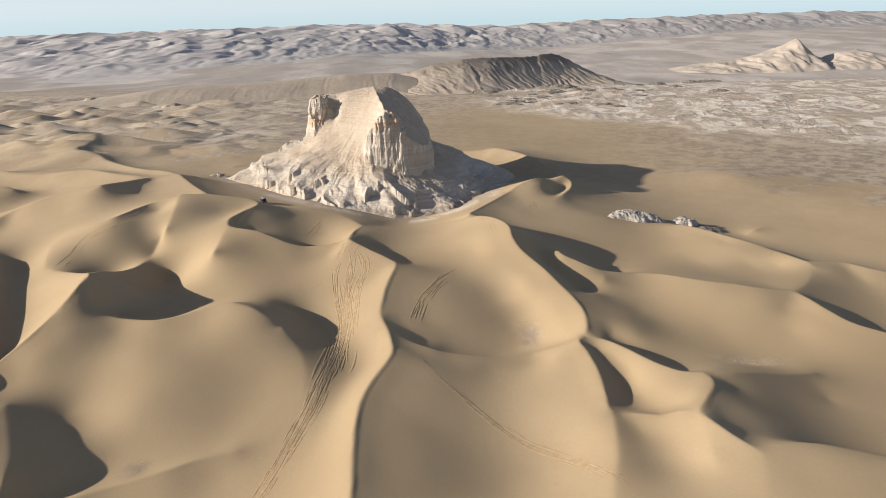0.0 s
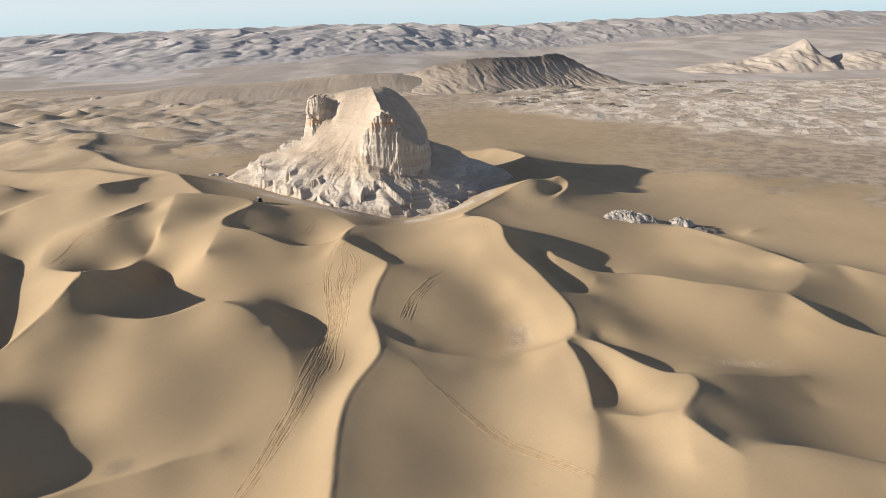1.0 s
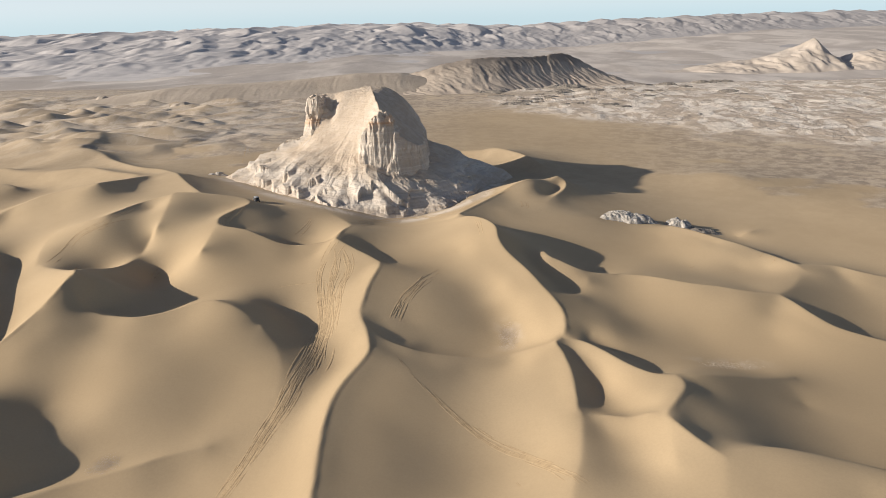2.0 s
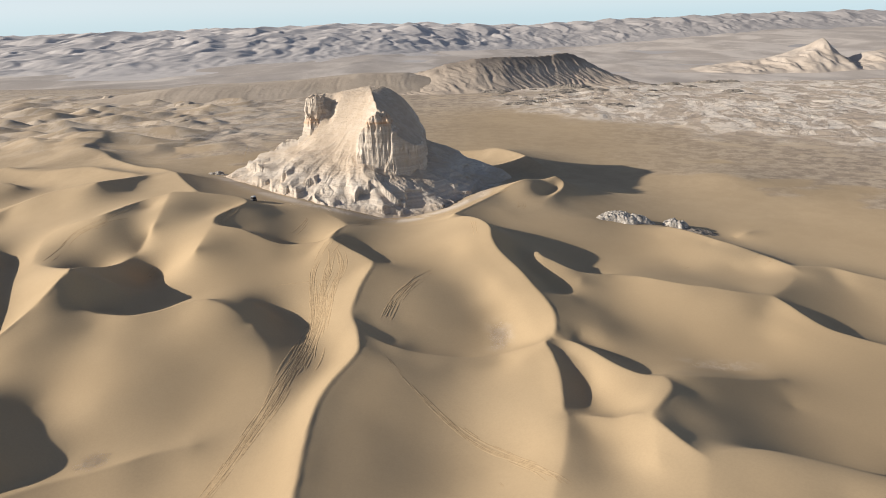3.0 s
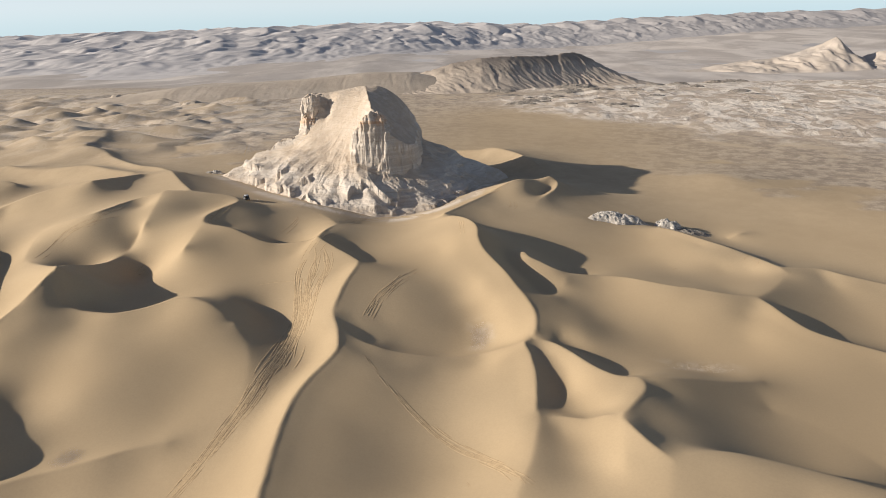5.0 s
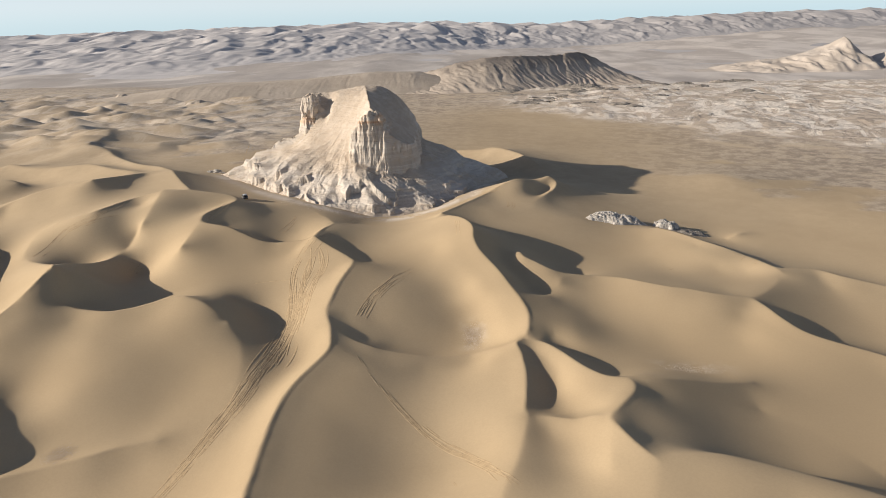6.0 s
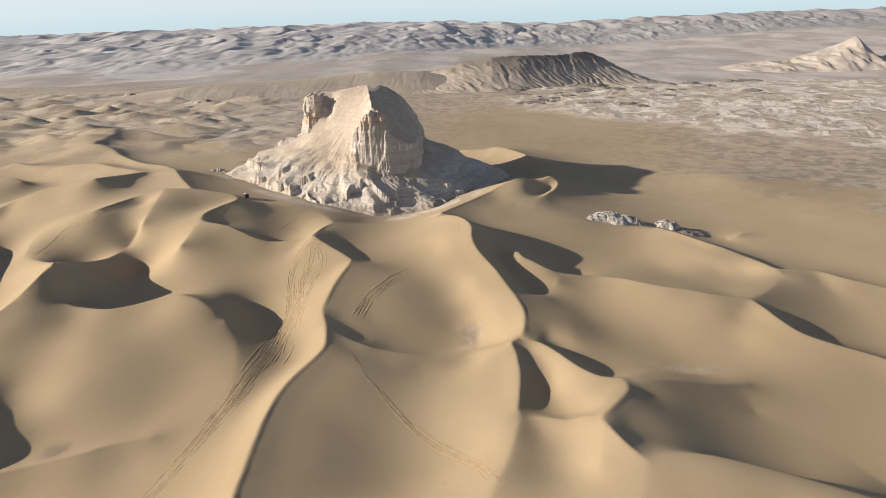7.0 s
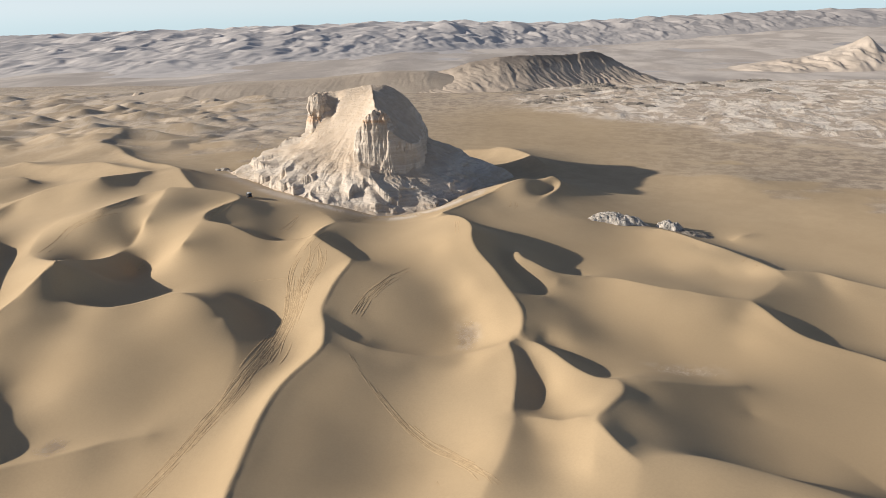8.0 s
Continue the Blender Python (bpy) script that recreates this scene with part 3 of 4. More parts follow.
def lips(h):
    """The wind-sharpened edge of each crest: a long gentle rise to windward, a short steep drop to leeward."""
    lip = np.zeros_like(h)
    ny, nx = h.shape
    for s in SAMPLES["crest"]:
        count = np.arange(len(s))
        along = np.gradient(s[:, :2], axis=0)
        along /= np.linalg.norm(along, axis=1)[:, None] + 1e-9
        east = along[:, 1] * 0.985 - along[:, 0] * 0.17
        high = 0.18 * np.minimum(1, np.minimum(count, len(s) - 1 - count) / 14.0) * (0.35 + 0.65 * np.abs(east))
        fx, fy = (s[:, 0] - X0) / FINE, (s[:, 1] - Y0) / FINE
        ix, iy = np.round(fx).astype(int), np.round(fy).astype(int)
        for dj in range(-15, 16):
            for di in range(-15, 16):
                if di * di + dj * dj > 230:
                    continue
                x, y = ix + di, iy + dj
                ok = (x >= 0) & (x < nx) & (y >= 0) & (y < ny)
                ox, oy = (x - fx) * FINE, (y - fy) * FINE
                lee = (ox * along[:, 1] - oy * along[:, 0]) * np.sign(east) > 0
                away = np.maximum(np.hypot(ox, oy) - 0.12, 0)
                np.maximum.at(lip, (y[ok], x[ok]), (high * np.clip(1 - away / np.where(lee, 0.95, 3.6), 0, 1) ** 1.4)[ok])
    return h + lip


clear_flanks()
DUNES = lips(finer(dune_heights()))


def far_dunes(x, y):
    """Low scattered dunes on the plain beyond the big ones."""
    bx, by = x + 16 * grad_noise(x / 60, y / 60, 40), y + 12 * grad_noise(x / 50, y / 50, 44)
    lumps = np.maximum(star_dunes(bx, by, 50, 40, 31, 2, 0.35, 1.2, 0.8), 0.6 * star_dunes(bx + 20, by, 27, 22, 33, 2, 0.35, 1.2, 0.8))
    lumps = np.maximum(lumps, 0.75 * star_dunes(bx - 9, by + 14, 68, 36, 37, 1, 0.3, 0.8, 1.0)) ** 1.15
    west = 1 - smooth(-190, -70, x + 0.25 * (y - 400))
    low = 1 - smooth(-90, -10, x + 0.1 * (y - 400))
    here = smooth(325, 400, y) * (1 - smooth(700, 950, y)) * (0.7 * west + 0.3 * low)
    return 8.0 * lumps * here, smooth(0.22, 0.5, lumps * (0.5 + 0.5 * west)) * smooth(325, 400, y) * (1 - smooth(700, 950, y)) * low


def badlands(x, y):
    """Pale eroded terraces on the eastern plain."""
    here = smooth(-0.1, 0.5, fractal(x / 120, y / 80, 91, 3) * 0.5 + (x - 20 - 0.12 * (y - 500)) / 120) * smooth(500, 580, y + 0.95 * (x - 60) + 30 * fractal(x / 60, y / 40, 95, 3)) * (1 - smooth(1000, 1500, y))
    bend = 0.3 * grad_noise(x / 40, y / 40, 77)
    h = fractal(x / 90 + bend, y / 34 + 0.2 * np.sin(x / 60), 71, 4, 0.55) * 3.0
    step = np.floor(h * 2.2) + smooth(0.6, 1.0, h * 2.2 - np.floor(h * 2.2))
    rough = smooth(0.0, 0.5, fractal(x / 110, y / 60, 97, 2) + 0.5 * np.exp(-((x - 90) / 90) ** 2 - ((y - 680) / 90) ** 2))
    return here * (0.5 * step / 2.2 + 0.15 * fractal(x / 9, y / 7, 75, 3) + (0.2 + 0.6 * rough) * ridged(x / 26 + bend, y / 10, 78, 3)), here


def ground_height(x, y):
    x, y = np.asarray(x, float), np.asarray(y, float)
    fx, fy = (x - X0) / FINE, (y - Y0) / FINE
    edge = np.minimum(np.minimum(fx, DUNES.shape[1] - 1 - fx), np.minimum(fy, DUNES.shape[0] - 1 - fy))
    k = smooth(0, 120, edge)
    z = plain(x, y)
    z = z + (bilinear(DUNES, fx, fy) - z) * k + far_dunes(x, y)[0] + badlands(x, y)[0]
    return z + smooth(600, 1500, np.hypot(x, y)) * 6 * fractal(x / 300, y / 300, 61, 3)


def spaced(start, middle, end, step, growth, wide=1.05, reach=420, before=1.012):
    """Coordinates that lie close in the middle and ever wider apart to both ends."""
    a, b = middle
    out, s = [b], step
    while out[-1] < end:
        s *= growth if out[-1] - b < reach else wide
        out.append(out[-1] + s)
    low, s = [a], step
    while low[-1] > start:
        s *= before if a - low[-1] < reach else wide
        low.append(low[-1] - s)
    return np.array(low[:0:-1] + list(np.arange(a, b, step)) + out)


def inside_distance(x, y, corners):
    """Metres from the outline of a polygon, positive inside it."""
    p = np.array(corners, float)
    near, inside = np.full(x.shape, 1e9), np.zeros(x.shape, bool)
    for (ax, ay), (bx, by) in zip(p, np.roll(p, -1, 0)):
        k = np.clip(((x - ax) * (bx - ax) + (y - ay) * (by - ay)) / ((bx - ax) ** 2 + (by - ay) ** 2), 0, 1)
        near = np.minimum(near, np.hypot(x - ax - k * (bx - ax), y - ay - k * (by - ay)))
        inside ^= ((ay > y) != (by > y)) & (x < (bx - ax) * (y - ay) / (by - ay + 1e-9) + ax)
    return np.where(inside, near, -near)


BASE = ((-95, 287), (-82, 268), (-63, 250), (-46, 237), (-33, 231), (-20, 230), (-8, 232), (3, 236), (14, 250), (20, 275), (27, 305), (10, 335), (-30, 345), (-75, 330))


xs = spaced(-4900, (-100, 100), 4900, 0.36, 1.0095, before=1.0095)
ys = spaced(-1500, (80, 190), 4850, 0.36, 1.0066, before=1.06)
gx, gy = np.meshgrid(xs, ys)
gz = ground_height(gx, gy)
wander = fractal(gx / 45, gy / 30, 81, 4)
plain_haze_mask = smooth(-0.25, 0.35, wander * 0.8 + (gy - 330 - np.interp(gx, [-250, -60, 60, 200], [60, 10, 30, -95])) / 70)
plain_haze_mask = plain_haze_mask * (1 - 0.9 * np.exp(-((gx - 45 - 0.15 * (gy - 380)) / 95) ** 2) * (1 - smooth(500, 640, gy)))
plain_haze_mask = plain_haze_mask * (1 - 0.85 * far_dunes(gx, gy)[1])
plain_haze_mask = plain_haze_mask * (1 - 0.4 * smooth(-170, -250, gx) * (1 - smooth(560, 700, gy)))
# a thin gravel tone over all farther sand stands in for haze
plain_haze_mask = np.maximum(plain_haze_mask, 0.18 * smooth(150, 330, gy))
pale_mask = badlands(gx, gy)[1]
pale_mask = np.maximum(pale_mask, 0.4 * smooth(280, 460, gy) * smooth(-30, -150, gx) * (1 - smooth(800, 1000, gy)))
near_butte = (gx > -130) & (gx < 70) & (gy > 190) & (gy < 380)
foot_path = np.zeros(gx.shape)
foot_path[near_butte] = np.exp(-((inside_distance(gx[near_butte], gy[near_butte], BASE) + 1.0) / 3.6) ** 2)
pale_mask = np.maximum(pale_mask, 0.75 * foot_path * (1 - smooth(268, 300, gy)))
salt = np.exp(-((gx + 150) / 16) ** 2 - ((gy - 385) / 22) ** 2) + np.exp(-((gx - 18.6) / 3.2) ** 4 - ((gy - 147) / 5.0) ** 4) + 0.7 * np.exp(-((gx - 66.5) / 8.0) ** 4 - ((gy - 134) / 3.2) ** 4)
pale_mask = np.maximum(pale_mask, 0.35 * salt * smooth(-0.5, 0.3, fractal(gx / 6, gy / 6, 85, 4)))
ground = tagged(sheet("ground", xs, ys, gz, GROUND, {"gravel": plain_haze_mask, "pale": pale_mask, "basin": smooth(850, 1250, gy + 0.1 * gx + 60 * wander)}), "wind-blown tan sand dunes with sharp crests and deep hollows", "ground", kind="structure")


# ---- the butte ----
WALLS = ((-26.5, 257), (-22, 257.5), (-17, 256.8), (-12, 258), (-8.5, 260.5), (-6.5, 267), (-7.0, 280), (-8.5, 304), (-12, 314), (-44, 317), (-58, 310), (-58.5, 292), (-57.5, 289), (-110, 289), (-110, 240), (-60, 257))
TOWER = ((-57.5, 291.0), (-54.5, 289.3), (-51.2, 290.6), (-50.0, 296), (-51.5, 306), (-57.0, 307))


def toes(d, along, at, high, seed, wave, bite, fade):
    """A broken rock step round the skirt: blunt noses between alcoves, each running back into the slope."""
    nose = ridged(along / wave + 0.15 * fractal(along / 5, d / 9, seed + 3, 2), d / 60, seed, 2, 0.45)
    edge = at - bite * nose + 0.8 * fractal(along / 5.0, d / 8, seed + 5, 4, 0.55)
    here = smooth(-0.25, 0.25, fractal(along / 17, d / 50, seed + 7, 2) + 0.12)
    inside = d - edge
    return high * here * (0.6 + 0.4 * np.tanh(nose)) * smooth(-0.1, 0.6, inside) * np.exp(-np.clip(inside, 0, None) / fade)


def butte_shape(x, y):
    wx, wy = x + 2.4 * fractal(x / 17, y / 17, 111, 3), y + 2.4 * fractal(x / 17 + 40, y / 17, 115, 3)
    d = inside_distance(wx, wy, BASE)
    along = np.arctan2(y - 285, x + 30) * 48 + 0.28 * d
    foot = np.interp(x, [-95, -60, -35, -10, 10, 30], [4.5, 3.6, 1.2, 0.0, 1.0, 1.5])
    west, east = smooth(-52, -78, x), smooth(-14, 4, x) * smooth(252, 278, y)
    slope = 0.555 - 0.13 * west + 0.02 * east - 0.085 * smooth(-30, -10, x) * (1 - smooth(255, 272, y))
    front = smooth(-100, -78, x - 0.5 * (y - 285)) * (1 - smooth(284, 305, y))
    dd = np.clip(d, 0, 60)
    skirt = foot - 2.6 + 1.6 * smooth(-4.0, 2.0, d) + slope * dd * (0.8 + 0.2 * smooth(0, 16, dd))
    lit_side = 1 - smooth(-24, -12, x)
    skirt = skirt + lit_side * (0.7 + 6.0 * np.log1p(np.exp((dd - 35) / 6.0)) * 0.30)
    steps = toes(d, along, 7.5, 3.4, 601, 13.0, 3.8, 7.0) + toes(d, along + 4, 13.0, 4.0, 621, 17.0, 5.0, 8.0)
    rib = ridged(along / 8.0 + 0.4 * fractal(x / 9, y / 9, 131, 2), d / 40, 133, 3, 0.5)
    rill = ridged(along / 2.6 + 0.25 * fractal(x / 7, y / 7, 137, 2), d / 26, 139, 3, 0.55)
    low = smooth(0.3, 4.0, d) * (1 - smooth(14, 24, d))
    chips = fractal(x / 1.7, y / 1.7, 125, 3, 0.6)
    skirt = skirt + front * (1 - 0.6 * smooth(-18, -6, x)) * steps + low * (0.28 * rib + 0.10 * chips) + smooth(6, 20, d) * (0.05 * rill + 0.2 * rib)
    skirt = skirt + 0.14 * smooth(2, 6, d) * (1 - smooth(22, 30, d)) * np.tanh(2.5 * fractal(skirt / 1.3, along / 24, 147, 2))
    skirt = skirt - 5 * smooth(1, 7, -d)
    # the summit: a ridge line with a lit face on one side and a rounded hood on the other
    yc = np.clip(y, 255, 297)
    back = np.clip(y - 297, 0, 30)
    ridge_x = -30.5 + (297 - yc) * 0.222 + 0.5 * grad_noise(y / 7, y * 0 + 3.3, 145)
    ridge_z = 41.2 - (297 - yc) * 0.205 - 0.2 * back
    steep = np.interp(y, [258, 264, 275, 285, 292, 300], [2.4, 2.0, 1.25, 0.78, 0.32, 0.13])
    e = x - ridge_x
    pos = np.clip(e, 0, 40)
    round_top = smooth(276, 300, y)
    hood = (1 - round_top) * 0.8 * pos + round_top * 22.0 * (pos / 23.5) ** 2.6
    top = ridge_z - np.where(e < 0, -e * steep, hood)
    crown = np.interp(x, [-34, -28, -25.5, -22.5, -19.0, -15.5, -10, -4], [24, 28, 32.0, 34.4, 32.8, 26.0, 22.0, 19.0])
    at_crown = (1 - smooth(262, 271, y)) * smooth(-34, -29, x)
    top = top + (crown - top) * at_crown
    broken = np.tanh(3 * fractal(x / 2.8, y / 2.8, 161, 3))
    top = top + at_crown * 0.9 * broken * (1 - smooth(-18, -12, x)) + 0.06 * rill * smooth(0.5, 4, np.abs(e)) + 0.3 * fractal(x / 7, y / 7, 151, 4)
    # the gap behind the tower
    top = top - 4.0 * np.exp(-((x + 47.0) / 2.3) ** 2 - ((y - 291.5) / 4.5) ** 2)
    near_crag = smooth(-36, -31, x)
    flute = near_crag * (0.75 * ridged(x / 6.5 + 0.3 * fractal(x / 5, y / 5, 173, 2), y / 9, 171, 3, 0.6) * smooth(-1.0, 0.4, fractal(x / 9, y / 9, 179, 2) + 0.3) - 0.3) + 0.9 * fractal(x / 8, y / 8, 175, 3)
    w = inside_distance(x, y, WALLS) + flute
    upper = top - np.where(w < 0.6, 4.6 * (0.6 - w), 0)
    # the tower at the west end
    t = inside_distance(x, y, TOWER) + 0.45 * ridged(x / 4.0, y / 4.0, 153, 3, 0.6)
    tower = 37.6 + 1.0 * fractal(x / 3, y / 3, 155, 3) - 0.05 * (x + 53) ** 2 - np.where(t < 0.7, 4.6 * (0.7 - t), 0)
    tower = np.where(t > -6.5, tower, -50.0)
    return skirt, upper, tower, d, e, rill


STEP = 0.26
bx, by = np.arange(-108, 42, STEP), np.arange(222, 350, STEP)
hx, hy = np.meshgrid(bx, by)
skirt, upper, tower_z, base_in, off_ridge, rills = butte_shape(hx, hy)
blend = 0.35 + 1.8 * smooth(1, 6, -off_ridge) * smooth(262, 270, hy)
hz = np.maximum(skirt, upper) + blend * np.log1p(np.exp(-np.abs(skirt - upper) / blend))
is_tower = tower_z > hz
hz = np.maximum(hz, tower_z)
sy, sx = np.gradient(hz, STEP)
run = np.hypot(sx, sy) + 1e-6
bed = 0.5 * fractal(hz / 2.4 + 0.02 * hx, (hx + hy) / 26, 181, 4, 0.65) + 0.3 * fractal((hx + hy) / 3, hz / 3, 185, 4, 0.6) - 0.8 * np.exp(-((hz - 28.2) / 1.5) ** 2) * is_tower
lean_out = smooth(1.0, 2.4, run)
shift = np.zeros(hz.shape + (3,))
shift[..., 0], shift[..., 1] = -sx / run * bed * lean_out, -sy / run * bed * lean_out
is_upper = (upper > skirt) & ~is_tower
sandy = smooth(12, 24, base_in + 3 * fractal(hx / 8, hy / 8, 195, 3)) * (1 - smooth(1.0, 2.2, run)) * 0.9
sandy = np.maximum(sandy, 0.85 * (1 - smooth(2.5, 5.5, base_in + 1.5 * fractal(hx / 5, hy / 5, 197, 3))) * (1 - smooth(0.6, 1.2, run)))
ochre = smooth(-0.1, 0.4, fractal(hx / 5, hz / 3, 191, 3) + 0.25) * np.maximum(is_upper * smooth(-30, -27, hx) * (1 - smooth(-20, -16, hx)) * (1 - smooth(262, 268, hy)) * smooth(28.5, 30.5, hz) * (1 - smooth(32.4, 34.0, hz)), 0.9 * is_tower * smooth(25, 27, hz) * (1 - smooth(29.5, 31.5, hz)))
white_bed = np.exp(-((hz - 20.6 - 0.04 * (hx + 20)) / 0.28) ** 2) * is_upper * smooth(0.8, 1.6, run) * (hy < 275)


def trail(*points):
    """How near each point of the rock lies to a worn footpath."""
    near = np.full(hx.shape, 1e9)
    for x, y, z in curve_points([(*p, 0.0) for p in points], 0.6):
        box_ = (slice(max(0, int((y - 225) / STEP)), int((y - 219) / STEP)), slice(max(0, int((x + 105) / STEP)), int((x + 111) / STEP)))
        near[box_] = np.minimum(near[box_], np.hypot(hx[box_] - x, hy[box_] - y))
    return np.exp(-(near / 0.4) ** 2)


worn = np.maximum(trail((-34.5, 263.0), (-32.5, 258.5), (-29.5, 254.8), (-25.0, 251.5), (-19.5, 250.5)), 0.7 * trail((-60.0, 268.5), (-54.5, 262.0), (-47.0, 257.5), (-39.0, 255.0), (-33.0, 253.5), (-27.0, 252.5)))
worn = np.maximum(worn, 0.7 * trail((-30.3, 296.0), (-26.9, 281.5), (-23.6, 267.0)))
rock_butte = tagged(new("rock_butte"), "pale eroded sandstone butte standing among sand dunes", "rock")
face = lambda m: m[:-1, :-1]
up, tower = face(is_upper), face(is_tower)


def joined(mask, x, y):
    """The part of a mask that hangs together with the place x, y."""
    out = np.zeros_like(mask)
    out[int((y - by[0]) / STEP), int((x - bx[0]) / STEP)] = True
    while True:
        more = out.copy()
        for n in range(24):
            more[1:] |= more[:-1]
            more[:-1] |= more[1:]
            more[:, 1:] |= more[:, :-1]
            more[:, :-1] |= more[:, 1:]
            more &= mask
        if (more == out).all():
            return out
        out = more


crag = joined(up & face((hy < 268) & (hx > -30)), -20, 261)
summit = joined(up & ~crag, -30, 298)
tower = joined(tower, -54, 298)
for name, keep, label in (("talus_skirt", ~summit & ~crag & ~tower & face(base_in > -6), "whitish gullied rock skirt"), ("tower", tower, "broken rock tower with ochre beds"), ("fluted_crag", crag, "vertically fluted cliff with an orange crown"), ("summit", summit, "smooth sandy face and rounded top")):
    ob = sheet(name, bx, by, hz, ROCK, {"sandy": sandy, "ochre": ochre, "white_bed": white_bed, "worn": worn, "rill": rills * 0.5 + 0.5}, keep, shift)
    ob.parent = rock_butte
    tagged(ob, label)


# ---- distance ----
def range_height(x, y):
    foot = np.interp(x, [-3500, -900, -500, 40, 600, 1800, 3500], [900, 1380, 2000, 3000, 3500, 3900, 4100])
    back = np.interp(x, [-3500, -900, 0, 900, 3500], [3000, 3300, 4150, 4500, 4750])
    k = (y - foot) / (back - foot)
    rise = smooth(-0.1, 1.0, k) * 0.8 + 0.2 * np.clip(k, 0, 1)
    wx, wy = x + 40 * fractal(x / 260, y / 260, 205, 2), y + 40 * fractal(x / 260 + 9, y / 260, 207, 2)
    big = star_dunes(wx, wy, 200, 330, 201, 3, 0.0, 1.6, 0.8)
    mid = star_dunes(wx + 70, wy, 105, 180, 203, 3, 0.1, 1.6, 0.8)
    small = ridged(wx / 36, wy / 90, 213, 2, 0.4)
    waves = np.maximum(31 * big * smooth(0.25, 0.75, k), 15 * mid * smooth(0.05, 0.4, k)) + 1.6 * small * (1 - 0.6 * smooth(0.4, 0.9, k)) - 7
    rise = rise * (1 + 0.06 * fractal(x / 500, y / 900, 215, 3))
    high = np.interp(x, [-2500, 0, 600, 1800, 2900], [84, 98, 104, 82, 78])
    return plain(x, y) - 4 + high * rise + waves * smooth(-0.05, 0.15, k) * (1 - 0.25 * smooth(0.6, 1, k))


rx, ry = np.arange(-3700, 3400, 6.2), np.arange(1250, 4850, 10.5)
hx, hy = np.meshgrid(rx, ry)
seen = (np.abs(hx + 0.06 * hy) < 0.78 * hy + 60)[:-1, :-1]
# the haze grey put into the colour grows towards the east
tagged(sheet("dune_range", rx, ry, range_height(hx, hy), HAZED_SAND, {"grey": smooth(-400, 1500, hx) * 0.85}, keep=seen), "distant range of high dunes, paled and greyed for haze", "dunes", kind="structure")


def scarp_height(x, y):
    line = np.interp(x, [-330, -240, -140, -50, 40], [688, 702, 735, 750, 765])
    top = np.interp(x, [-420, -290, -240, -183, -152, -105, -57, -15, 30, 60], [-2, 12.5, 12.5, 14.5, 17, 20.5, 19.5, 12.5, 4, -4])
    rill = ridged(x / 5.5 + 0.5 * fractal(x / 30, y / 20, 305, 3), y / 90, 301, 4, 0.6)
    k = (y - line) / 48
    rise = smooth(-1.15, 0.05, k + 0.007 * rill) ** 0.8
    return plain(x, y) - 2 + (top + 2) * rise * (1 - 0.8 * smooth(1, 7, k)) + 0.07 * rill * (1 + fractal(x / 60, y / 60, 307, 2)) * smooth(-1.1, -0.6, k) * (1 - smooth(-0.15, 0.1, k))


sx, sy = np.arange(-430, 110, 1.5), np.arange(640, 1060, 2.0)
hx, hy = np.meshgrid(sx, sy)
hz = scarp_height(hx, hy)
hz = np.where((hx < -400) | (hx > 80) | (hy > 1020), hz - 12 * np.maximum(smooth(-400, -430, hx), np.maximum(smooth(80, 108, hx), smooth(1000, 1055, hy))), hz)
tagged(sheet("escarpment", sx, sy, hz, SCARP), "long low fluted earth escarpment", "hill", kind="structure")


def hill_height(x, y):
    line = np.interp(x, [-80, -12, 20, 52, 93, 135, 153, 184, 212, 250], [775, 770, 775, 790, 820, 855, 857, 850, 840, 840])
    top = np.interp(x, [-80, -12, 20, 52, 93, 110, 113, 135, 140, 155, 170, 184, 212, 250], [4, 22, 27, 27, 25.2, 25, 26.6, 26.2, 24, 17, 8.5, 2, -8, -16])
    flow, across = 0.5 * x - 0.86 * y, 0.86 * x + 0.5 * y
    rill = ridged(across / 8 + 0.6 * fractal(x / 26, y / 26, 325, 3), flow / 70, 321, 4, 0.6)
    d = y - line
    k = np.where(d < 0, -d / 92, d / 60)
    low = plain(x, y) - 3
    body = low + np.clip(top - low, 0, None) * np.clip(1 - k, 0, 1) ** 1.35
    return body + 1.0 * rill * (1 + 0.7 * fractal(x / 40, y / 40, 329, 2)) * smooth(0.02, 0.2, k) * (1 - smooth(0.75, 1.0, k)) + 0.8 * fractal(x / 6, y / 6, 331, 3) * (1 - smooth(0, 0.06, k))


sx, sy = np.arange(-95, 265, 1.4), np.arange(672, 925, 1.4)
hx, hy = np.meshgrid(sx, sy)
tagged(sheet("ridge_hill", sx, sy, hill_height(hx, hy) - 6 * np.maximum(smooth(-80, -95, hx), smooth(245, 264, hx)), DARK_HILL), "dark fluted earth ridge with a jagged top", "hill", kind="structure")


def mesa_height(x, y):
    top = np.interp(x, [620, 650, 680, 730, 790, 850, 900, 945, 975, 995, 1015, 1060, 1110, 1170, 1250], [-78, -70, -66, -58, -54, -40, -24, -2, -26, -56, -66, -42, -34, -48, -78])
    wx, wy = x + 16 * fractal(x / 70, y / 70, 345, 3), y + 16 * fractal(x / 70 + 5, y / 70, 347, 3)
    rill = ridged(wx / 44 + wy / 160, wy / 160, 341, 4, 0.55)
    k = np.abs(wy - 1900) / np.where(wy < 1900, 150, 120)
    low = plain(x, y) - 4
    return low + np.clip(top - low, 0, None) * np.clip(1 - k, 0, 1) + 4 * rill * smooth(0.0, 0.3, k) * (1 - smooth(0.7, 1.0, k)) * smooth(0, 20, top - low)


sx, sy = np.arange(560, 1300, 3.5), np.arange(1720, 2040, 4.0)
